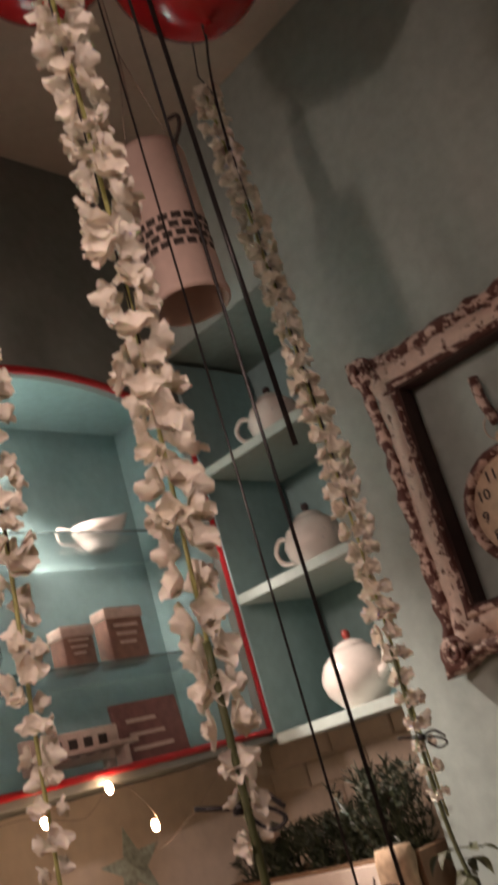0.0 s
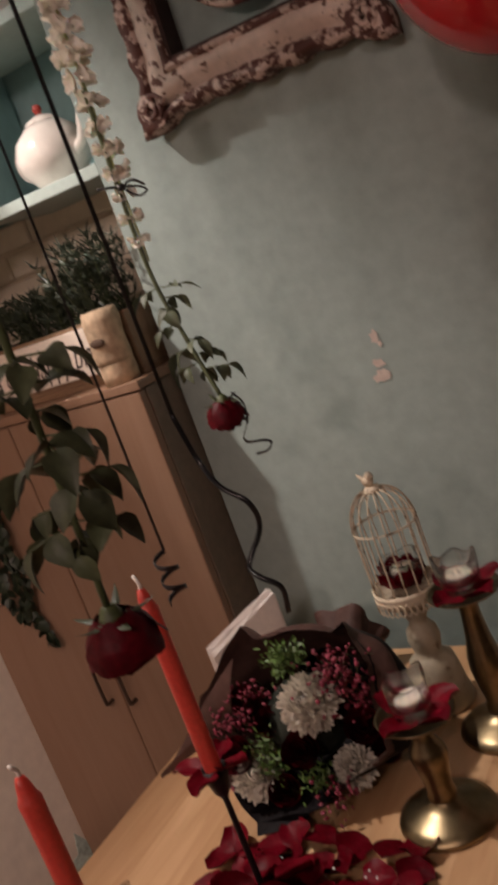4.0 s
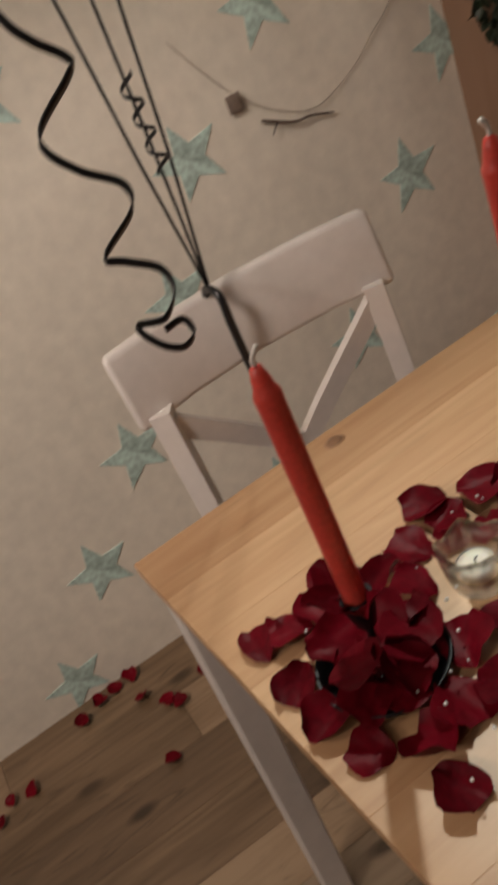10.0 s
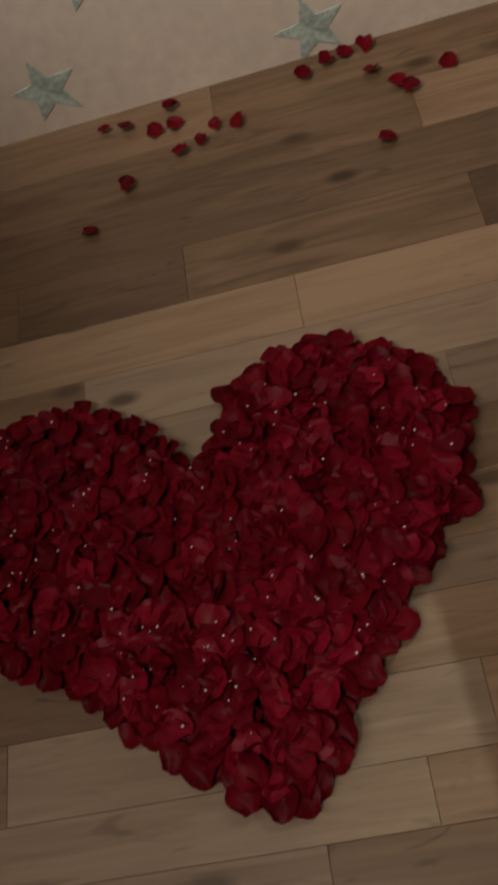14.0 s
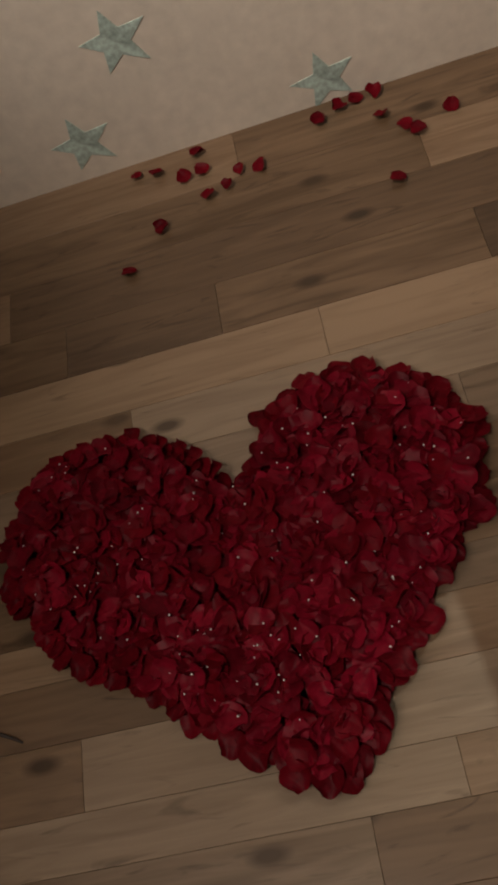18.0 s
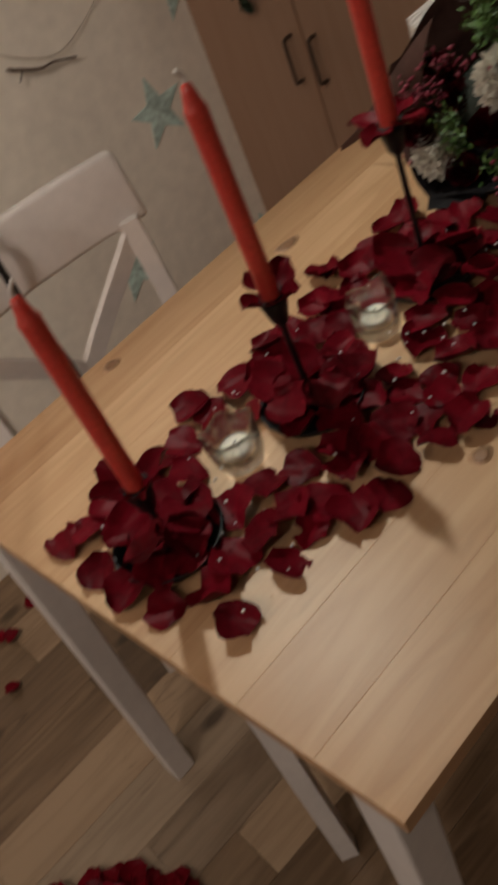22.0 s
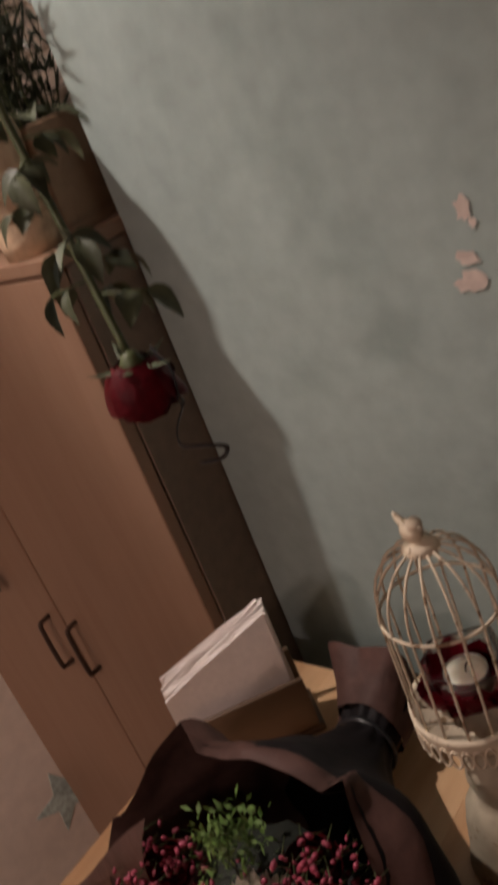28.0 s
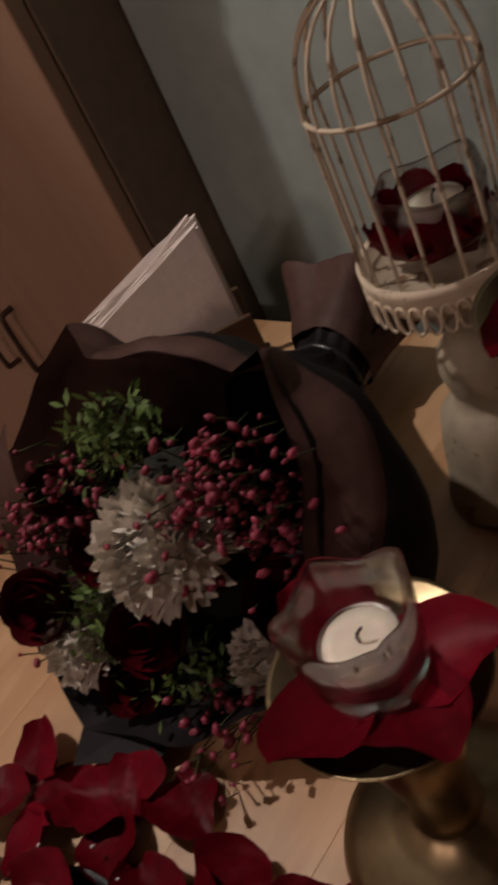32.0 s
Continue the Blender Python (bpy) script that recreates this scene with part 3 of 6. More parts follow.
cup_e = thing("gravy_boat", "white china sauce boat on the glass shelf", "dish", at=pose(.22, -.20, 2.246, 0, 0, 70))
part("bowl", lathe([(0, .002), (.025, 0), (.03, .01), (.05, .035), (.058, .055), (.055, .055), (.045, .034), (0, .012)], 28, lambda a, r, z: (r * (1 + .45 * max(0, math.cos(a)) ** 3), z + .018 * max(0, math.cos(a)) ** 4 * z / .05)), CHINA, cup_e)
part("handle", tube(spline([(-.05, 0, .05), (-.085, 0, .06), (-.085, 0, .03), (-.045, 0, .02)], 5), .004, 6), CHINA, cup_e)


def tin_box(at, w, h, d, n):
    e = thing("tea_box", "small brown box with a pale label on the glass shelf", "box", "alcove boxes", pose(*at, 0, 0, 90))
    part("body", box((-w / 2, -d / 2, 0), (w / 2, d / 2, h), .003), BOX_BROWN, e)
    part("lid", box((-w / 2 - .003, -d / 2 - .003, h - .02), (w / 2 + .003, d / 2 + .003, h + .004), .003), BOX_EDGE, e)
    for i in range(n):
        part("label_bar", box((-w * .33 + .004 * i, -d / 2 - .0016, h * (.66 - .16 * i)), (w * .33 - .006 * i, -d / 2 - .0002, h * (.72 - .16 * i))), BOX_EDGE, e, smooth=False)


tin_box((.27, -.36, 1.967), .075, .085, .05, 3)
tin_box((.27, -.235, 1.967), .095, .115, .05, 3)
sign_e = thing("word_sign", "pale wooden word sign standing in the alcove", "sign", at=(.27, -.40, 1.7565))
part("board", box((-.008, -.12, .03), (.008, .10, .095), .003), BOX_EDGE, sign_e)
for i in range(5):
    part("letter_bar", box((.0083, -.09 + .035 * i, .045), (.0093, -.07 + .035 * i, .08)), INK, sign_e, smooth=False)
for y in (-.09, .07):
    part("foot", box((-.01, y - .01, 0), (.01, y + .01, .03), .002), BOX_EDGE, sign_e)
card = thing("framed_card", "dark red card with a pale border in the alcove", "card", at=pose(.22, -.17, 1.7565, 0, -6, 0))
part("board", box((-.006, -.09, 0), (.006, .09, .14), .002), mat("card_red", (.20, .09, .08), .6, .2), card)
for i in range(3):
    part("writing_bar", box((.0062, -.06, .035 + .03 * i), (.0072, .05 - .015 * i, .043 + .03 * i)), BOX_EDGE, card, smooth=False)
bench = thing("toy_bench", "small pale wooden bench ornament in the alcove", "ornament", at=(.32, -.42, 1.7565))
part("seat", box((-.02, -.12, .045), (.02, .12, .055), .002), BOX_EDGE, bench)
for y in (-.10, .09):
    part("leg", box((-.018, y - .006, 0), (.018, y + .006, .045), .002), BOX_EDGE, bench)

# ---- string of fairy lights under the alcove ----
fairy = thing("fairy_lights", "thin wire of lit warm fairy lights on the wall", "string lights")
pts = [(BX + .012, -.78, 1.70), (BX + .015, -.62, 1.715), (BX + .014, -.50, 1.69), (BX + .012, -.42, 1.735), (BX + .016, -.35, 1.66), (.36, -.33, 1.60), (.40, -.24, 1.655), (.395, -.17, 1.70), (.398, -.06, 1.715)]
part("wire", tube(spline(pts, 6), .0007, 5), WIRE, fairy)
for p in ((BX + .012, -.435, 1.728), (BX + .014, -.355, 1.645), (BX + .014, -.575, 1.70), (BX + .014, -.70, 1.705)):
    b = part("bulb", lathe([(0, -.011), (.005, -.008), (.0075, 0), (.005, .008), (0, .011)], 12), BULB, fairy, "glowing warm bulb")
    b.location = p
wires = thing("wall_wire", "thin bare fairy light wire with a tag on the star wall", "wire", at=WALL_AT)
part("wire", tube(spline([(.004, .90, 1.15), (.006, .96, 1.05), (.006, 1.0, 1.0), (.005, 1.06, .95), (.007, 1.14, .92), (.004, 1.24, .95), (.006, 1.30, .99), (.005, 1.36, 1.03), (.006, 1.40, 1.10), (.005, 1.52, 1.14)], 6), .0008, 5), WIRE, wires)
part("tag", box((.003, .965, .985), (.010, .995, 1.018), .002), mat("tag_brown", (.2, .15, .12), .6, .3), wires, "small brown battery tag")
part("twig", tube(spline([(.008, 1.02, .948), (.012, 1.08, .918), (.010, 1.12, .912), (.009, 1.17, .895)], 5), .0035, 6, .6), mat("twig_bark", (.09, .06, .045), .8, .2), wires, "short dark twig")
part("twig_fork", tube(spline([(.010, 1.05, .935), (.012, 1.03, .915)], 4), .002, 5, .5), INK, wires)

# ---- the cupboard ----
cup = thing("cupboard", "tall beech cupboard with two closed doors", "cupboard")
part("body", box((.052, -.100, .0), (.752, .268, 1.335), .002), CUP_SIDE, cup, "dark brown side panels", smooth=False)
part("top_panel", box((.048, -.124, 1.336), (.756, .268, 1.354), .002), BEECH, cup, smooth=False)
for a, b, hx in ((.052, .3985, .366), (.4015, .750, .434)):
    d = part("door", box((a, -.122, .06), (b, -.1015, 1.333), .0025), BEECH, cup, "plain beech door", smooth=False)
    hd = part("handle", tube(spline([(hx, -.122, .778), (hx, -.140, .777), (hx, -.144, .770), (hx, -.145, .73), (hx, -.144, .690), (hx, -.140, .683), (hx, -.122, .682)], 4), .0042, 8), HANDLE, d, "dark bronze bow handle")
part("plinth", box((.06, -.09, 0), (.745, .2, .058)), CUP_SIDE, cup, smooth=False)

# ---- planter with sign, log and plants on the cupboard ----
pl = thing("planter_box", "long wooden planter tray with a lettered front board", "planter", at=(0, 0, 1.3545))
bm = box((.20, -.060, 0), (.735, .045, .012), .002)
box((.20, -.060, .012), (.212, .045, .125), .002, bm=bm)
box((.723, -.060, .012), (.735, .045, .125), .002, bm=bm)
box((.212, .033, .012), (.723, .045, .125), .002, bm=bm)
box((.212, -.060, .012), (.723, -.048, .125), .002, bm=bm)
part("tray", bm, PLANTER, pl, smooth=False)
part("front_board", box((.225, -.072, .025), (.722, -.0605, .118), .002), SIGN, pl, "white painted board", smooth=False)
letters("writing", "this is our happy place", .060, pose(.478, -.0728, .068, 90, 0, 0) @ Matrix.Diagonal((.74, 1.25, 1, 1)), INK, pl, .0006, -.0004, .42)
part("soil", box((.212, -.048, .090), (.723, .033, .105)), GAP, pl, smooth=False)
lg = thing("birch_log", "short birch log piece with bark on the cupboard top", "log", at=(.700, -.088, 1.3545))
part("bark", lathe([(0, .04), (.034, .04), (.0365, .05), (.035, .085), (.037, .12), (.033, .142), (0, .143)], 24, lambda a, r, z: (r * (1 + .06 * math.sin(3 * a + 40 * z)), z)), BARK, lg)
part("foot_block", lathe([(0, 0), (.034, 0), (.0355, .02), (.034, .04)], 20), BARK, lg)
part("bark_scar", lathe([(0, 0), (.012, .002), (.009, .004), (0, .005)], 12), LOG_END, lg, "dark knot scar").matrix_basis = pose(.003, -.0345, .085, 90, 0, 0) @ Matrix.Diagonal((1.5, .7, 1, 1))


def needle_bush(name, label, at, spread, height, n, seed, material):
    rnd = random.Random(seed)
    e = thing(name, label, "plant", at=at)
    stems, needles = bmesh.new(), bmesh.new()
    for _ in range(n):
        a, q = rnd.uniform(0, math.tau), rnd.uniform(.1, 1)
        foot = Vector((spread * .5 * rnd.uniform(-1, 1), .025 * rnd.uniform(-1, 1), 0))
        top = foot + Vector((spread * .55 * q * math.cos(a), .05 * q * math.sin(a), height * rnd.uniform(.55, 1)))
        mid = (foot + top) / 2 + Vector((0, 0, height * .08))
        line = spline([foot, mid, top], 4)
        join(stems, tube(line, .0011, 4, .5))
        for p in line[1:]:
            for _ in range(5):
                d = Vector((rnd.uniform(-1, 1), rnd.uniform(-1, 1), rnd.uniform(-.1, 1.2))).normalized()
                w = d.orthogonal().normalized() * .0016
                ln = rnd.uniform(.015, .032)
                v = [needles.verts.new(c) for c in (p - w, p + w, p + d * ln * .6 + w * .9, p + d * ln, p + d * ln * .6 - w * .9)]
                needles.faces.new(v)
    tagged(part("stems", stems, STEM, e), kind="stuff")
    tagged(part("needles", needles, material, e), kind="stuff")


needle_bush("rosemary_plant", "dark green needle-leaved herb in the planter", (.650, -.005, 1.455), .11, .18, 40, 4, IVY)
needle_bush("herb_plant", "low dark green herb in the planter", (.505, -.005, 1.455), .14, .12, 46, 5, IVY)
needle_bush("small_herb", "small dark green herb in the planter", (.30, -.005, 1.455), .12, .11, 40, 6, IVY)


def ivy(at):
    e = thing("ivy_plant", "trailing dark ivy hanging over the cupboard front", "plant", at=at)
    rnd = random.Random(9)
    src = None
    for s in range(9):
        x = rnd.uniform(-.075, .075)
        length = rnd.uniform(.20, .50) if s > 1 else .53
        pts = [(x * .5, .03, .10), (x * .8, -.035, .125), (x, -.066, .05)]
        z = .0
        while z > -length:
            pts.append((x + rnd.uniform(-.016, .016) + .05 * z * (-1 if x < 0 else .4), -.068 + rnd.uniform(-.01, .008), z))
            z -= .055
        line = spline(pts, 4)
        v = part("vine", tube(line, .0012, 5, .6), STEM, e)
        for p in line[5:]:
            for _ in range(2):
                m = Matrix.Translation(p) @ Euler((rnd.uniform(-2.3, -.7), rnd.uniform(-.5, .5), rnd.uniform(0, math.tau))).to_matrix().to_4x4() @ Matrix.Diagonal([rnd.uniform(.7, 1.25)] * 3 + [1])
                if src is None:
                    src = part("leaf", leaf_bm(.024, .022, .2, .2, 4), IVY, e)
                    src.matrix_basis = m
                else:
                    again(src, e, m)


ivy((.255, -.075, 1.3545))

# ---- clock in its frame ----
fr = thing("picture_frame", "ornate cream wooden frame with chipped paint", "picture frame", at=pose(1.142, -.003, 2.045, 0, 1.2, 0))
W, Hh = .130, .210


def frame_ring(prof, seg, seed, relief):
    """Mouldings swept round a rectangle; prof gives (distance outwards, height)."""
    bm = bmesh.new()
    loops = []
    for d, h in prof:
        loop = []
        w, hh = W + d, Hh + d
        for cx, cz, nx, nz, ln in ((-w, -hh, 1, 0, 2 * w), (w, -hh, 0, 1, 2 * hh), (w, hh, -1, 0, 2 * w), (-w, hh, 0, -1, 2 * hh)):
            for i in range(seg):
                t = i / seg
                x, z = cx + nx * ln * t, cz + nz * ln * t
                corner = min(t, 1 - t) * ln
                flare = max(0, 1 - corner / .075) ** 1.5 * .020 * d / .085
                out = Vector((x / w if abs(abs(x) - w) < 1e-6 else 0, z / hh if abs(abs(z) - hh) < 1e-6 else 0))
                nv = noise.noise(Vector((x * 34 + seed, z * 34, d * 40)))
                wave = .0035 * math.sin(ln * t * 95) * (d / .085) ** 2
                k = flare + wave + relief * nv * .5 * (d / .085)
                loop.append(bm.verts.new((x + out.x * k, -h - relief * nv * (1 if 0 < h else 0) - flare * .25, z + out.y * k)))
        loops.append(loop)
    for p, q in zip(loops, loops[1:]):
        n = len(p)
        for i in range(n):
            bm.faces.new((p[i], p[(i + 1) % n], q[(i + 1) % n], q[i]))
    bmesh.ops.recalc_face_normals(bm, faces=bm.faces)
    return bm


part("inner_side", frame_ring([(0, 0), (-.001, .046), (.004, .050)], 6, 0, 0), FRAME_IN, fr, "inner edge with its shadow put in as dark brown", smooth=False)
part("inner_bead", frame_ring([(.003, .048), (.007, .056), (.013, .056), (.017, .049)], 40, 3, .002), FRAME_DARK, fr, "beaded inner lip")
part("moulding", frame_ring([(.016, .049), (.024, .053), (.038, .049), (.050, .040), (.056, .037)], 40, 5, .004), FRAME, fr, "broad cream moulding")
part("outer_edge", frame_ring([(.055, .037), (.060, .046), (.069, .051), (.078, .046), (.084, .032), (.082, 0)], 48, 9, .008), FRAME_DARK, fr, "scrolled outer edge with brown chips")
for sx in (-1, 1):
    for sz in (-1, 1):
        bm = bmesh.new()
        for k in range(3):
            ring = tube([Vector((sx * (W + .066) + (.026 - .008 * k) * math.cos(a), -.048 - .003 * k, sz * (Hh + .066) + (.026 - .008 * k) * math.sin(a))) for a in [math.tau * j / 18 * .9 + k for j in range(19)]], .0055, 6)
            join(bm, ring)
        part("corner_scroll", bm, FRAME_DARK, fr)

clk = thing("wall_clock", "round pocket-watch style clock with aged dial", "clock", at=pose(1.163, -.004, 1.966, 0, 0, 0))
R = .100
part("case", lathe([(0, 0), (R * .96, 0), (R * 1.0, .008), (R * 1.0, .042), (R * .96, .047)], 48), FRAME_IN, clk, "dark brown case").matrix_basis = pose(0, 0, 0, 90, 0, 0)
part("rim", lathe([(R * 1.0, .040), (R * 1.07, .046), (R * 1.06, .054), (R * .98, .057), (R * .92, .050), (R * .90, .044)], 48), FRAME_DARK, clk, "chipped cream rim").matrix_basis = pose(0, 0, 0, 90, 0, 0)
part("dial", lathe([(0, .0445), (R * .93, .0445), (R * .93, .040)], 40), DIAL, clk, "yellowed paper dial", smooth=False).matrix_basis = pose(0, 0, 0, 90, 0, 0)
for i in range(1, 13):
    a = math.radians(90 - 30 * i)
    letters("numeral", str(i), .027, pose(R * .72 * math.cos(a), -.0452, R * .72 * math.sin(a), 90, 0, 0), INK, clk, .0003, .0007)
for ang, ln, wd in ((62, .055, .0046), (16, .042, .0052)):
    bm = box((-.010, -.0478, -wd / 2), (ln, -.0468, wd / 2))
    bmesh.ops.transform(bm, matrix=pose(0, 0, 0, 0, -ang, 0), verts=bm.verts)
    part("hand", bm, INK, clk, "black clock hand", smooth=False)
part("hub", lathe([(0, .050), (.005, .049), (.005, .045)], 16), INK, clk).matrix_basis = pose(0, 0, 0, 90, 0, 0)
part("writing_bar", box((-.014, -.0462, .030), (.014, -.0455, .034)), INK, clk, smooth=False)
part("crown", lathe([(.007, .100), (.011, .106), (.009, .114), (.013, .122), (.009, .131), (0, .133)], 16), IVORY, clk, "cream crown knob").location = (0, -.022, 0)
part("bow", tube([Vector((.026 * math.cos(a), -.022, .145 + .026 * math.sin(a))) for a in [math.tau * i / 24 for i in range(25)]], .0016, 6), WIRE, clk, "thin wire ring")
part("hanger", tube(spline([(0, -.02, .150), (-.012, -.018, .20), (-.014, -.015, .245)], 4), .010, 6), FRAME_DARK, clk, "worn hanging strap")

# ---- the table ----
TOP = .74
tb = thing("dining_table", "pine table with white painted legs against the wall", "table", at=pose(.712, -1.296, 0, 0, 0, -1.4))
TW, TL = .765, 1.225
N_BOARD = 8
for i in range(N_BOARD):
    a, b = TW * i / N_BOARD, TW * (i + 1) / N_BOARD
    bm = box((a, 0, TOP - .020), (b, TL, TOP), .0004, 1)
    for v in bm.verts:
        if v.co.y < .5:
            v.co.y += .028 * v.co.x / TW
    part("board", bm, PINE, tb, smooth=False)
for a, b in (((.04, .050, .635), (TW - .04, .068, .7195)), ((.04, TL - .055, .635), (TW - .04, TL - .035, .7195)), ((.035, .06, .635), (.055, TL - .06, .7195)), ((TW - .055, .06, .635), (TW - .035, TL - .06, .7195))):
    part("apron", box(a, b, .002), WHITE_PAINT, tb, smooth=False)
for x in (.020, TW - .078):
    for y in (.008 if x < .3 else .032, TL - .066):
        bm = box((x, y, 0), (x + .050, y + .050, .7195), .004)
        for v in bm.verts:
            if v.co.z < .3:
                v.co.x = x + .025 + (v.co.x - x - .025) * .84 + (.010 if x < .3 else -.010)
                v.co.y = y + .025 + (v.co.y - y - .025) * .84 + (-.030 if y < .5 else .0)
        part("leg", bm, WHITE_PAINT, tb, "white painted square leg", smooth=False)

KNOT = mat("pine_knot", (0.31, 0.160, 0.085), 0.45, 0.30, 60, 160, 0.05)
KNOT_RING = mat("pine_knot_ring", (0.50, 0.290, 0.165), 0.45, 0.20, 40, 120, 0.05)
tb_in = tb.matrix_basis.inverted()
for x, y, w, h, turn in ((.749, -.998, .012, .016, 0), (.829, -.685, .013, .024, -8), (1.324, -.932, .012, .015, 0), (1.355, -.382, .015, .018, 0), (1.429, -.709, .017, .019, 0), (1.395, -.853, .012, .014, 0),
                         (1.479, -.771, .011, .020, -4), (1.340, -.799, .005, .018, -6)):
    p = tb_in @ Vector((x, y, TOP))
    for name, k, z, m in ((("knot_ring", 1.0, .00025, KNOT_RING), ("knot", .72, .0004, KNOT)) if h < .03 else (("knot_ring", .8, .00025, KNOT_RING),)):
        ob = part(name, lathe([(1.0, -.0008), (.98, .0001), (.6, .0002), (0, .0002)], 22, lambda a, r, q: (r * (1 + .07 * math.sin(3 * a + x * 40)), q)), m, tb, "brown pine knot")
        ob.matrix_basis = pose(p.x, p.y, TOP + z, 0, 0, turn) @ Matrix.Diagonal((w * k, h * k, 1, 1))

# ---- chair ----
ch = thing("dining_chair", "white painted cross-back chair pushed under the table", "chair", at=pose(.604, -.975, 0, 0, 0, -5))
CW = .198


def bowed(x0, x1, z0, z1, depth=.022, bow=.03, bevel=.009):
    bm = box((-depth / 2, -CW - .01, z0), (depth / 2, CW + .01, z1))
    bmesh.ops.bisect_plane(bm, geom=bm.verts[:] + bm.edges[:] + bm.faces[:], plane_co=(0, 0, 0), plane_no=(0, 1, 0))
    for k in (-.12, .12):
        bmesh.ops.bisect_plane(bm, geom=bm.verts[:] + bm.edges[:] + bm.faces[:], plane_co=(0, k, 0), plane_no=(0, 1, 0))
    bmesh.ops.bevel(bm, geom=[e for e in bm.edges if e.calc_face_angle(0) > .5], offset=bevel, segments=3, profile=.5, affect="EDGES")
    for v in bm.verts:
        t = (v.co.z - z0) / (z1 - z0)
        v.co.x += x0 + (x1 - x0) * t - bow * (1 - (v.co.y / CW) ** 2)
    return bm


part("top_rail", bowed(.012, -.012, .826, .936), WHITE_PAINT, ch, "curved white top rail")
for y in (-CW + .024, CW - .024):
    part("back_post", tube([Vector((.05 - .035 * (z / .85) ** 2 + (.04 if z < .3 else 0) * (z - .3) / .3, y, z)) for z in (0, .12, .25, .45, .6, .72, .84)], .021, 4), WHITE_PAINT, ch, smooth=False)
    part("front_leg", tube([(.535, y * 1.19, 0), (.52, y * 1.16, .25), (.50, y * 1.12, .43)], .021, 4), WHITE_PAINT, ch, smooth=False)
for s in (-1, 1):
    part("cross_bar", strip(spline([(.018, -s * (CW - .03), .815), (.006, 0, .665), (.03, s * (CW - .03), .50)], 6), .030, (0, 1, 1) if s > 0 else (0, 1, -1), .007), WHITE_PAINT, ch, smooth=False)
part("lower_rail", box((.02, -CW, .47), (.04, CW, .505), .004), WHITE_PAINT, ch, smooth=False)
part("seat", box((.03, -CW - .01, .430), (.54, CW + .01, .455), .008), WHITE_PAINT, ch)

# ---- candle holders with tall candles ----


def leaning_petals(e, z, r, n, seed):
    rnd = random.Random(seed)
    for i in range(n):
        a = math.tau * i / n + rnd.uniform(-.3, .3)
        p = part("petal", petal(.042, .036, .4, .35, seed=seed + i), PETAL, e)
        p.matrix_basis = pose(r * math.cos(a), r * math.sin(a), z, rnd.uniform(5, 40), rnd.uniform(-15, 15), math.degrees(a) - 90)


def candle_holder(x, y, cup_z, lean, seed):
    e = thing("candle_holder", "black metal candlestick with a round dish foot", "candle holder", "candle holders", (x, y, TOP))
    h = cup_z - TOP
    part("dish", lathe([(0, .004), (.045, .003), (.058, .010), (.065, .018), (.066, .017), (.060, .006), (.046, 0), (0, 0)], 40), BLACK, e)
    part("stem", lathe([(.010, .003), (.006, .010), (.0042, .018), (.0038, h - .045), (.006, h - .040), (0, h - .040)], 16), BLACK, e)
    part("socket", lathe([(.004, h - .042), (.010, h - .034), (.0165, h - .008), (.0165, h), (.0125, h), (.0120, h - .02), (0, h - .02)], 24), BLACK, e)
    leaning_petals(e, h - .004, .013, 4, seed)
    c = thing("taper_candle", "tall unlit coral red candle in the holder", "candle", "taper candles", pose(x, y, cup_z - .019, lean[0], lean[1], 0))
    L = .262
    part("wax", lathe([(0, 0), (.0108, 0), (.0112, .02), (.0116, L - .045), (.0119, L - .031), (.0121, L - .027), (.0112, L - .024), (.0092, L - .020), (.0074, L - .010), (.0050, L - .002), (.002, L), (0, L)], 24), CANDLE, c)
    part("wick", tube(spline([(0, 0, L - .002), (.001, 0, L + .006), (.007 * math.cos(seed), .007 * math.sin(seed), L + .015)], 4), .0023, 6), WICK, c, "white unburnt wick")


candle_holder(1.086, -1.184, .842, (-1, -2.2), 1)
candle_holder(1.100, -.943, .908, (0, .3), 5)
candle_holder(1.094, -.692, .963, (0, .3), 9)


def rim_wave(a, r, z):
    """Round at the foot, square with four raised corners at the rim."""
    k = min(1, max(0, z - .002) / .030)
    square = 1 / max(abs(math.cos(a)), abs(math.sin(a))) ** .85
    f = 1 + k * (square - 1) * .45 + .008 * math.cos(8 * a + 30 * z)
    return r * f, z + max(0, z - .022) / .03 * (-.0040 * math.cos(4 * a) + .0040 * math.sin(2 * a))


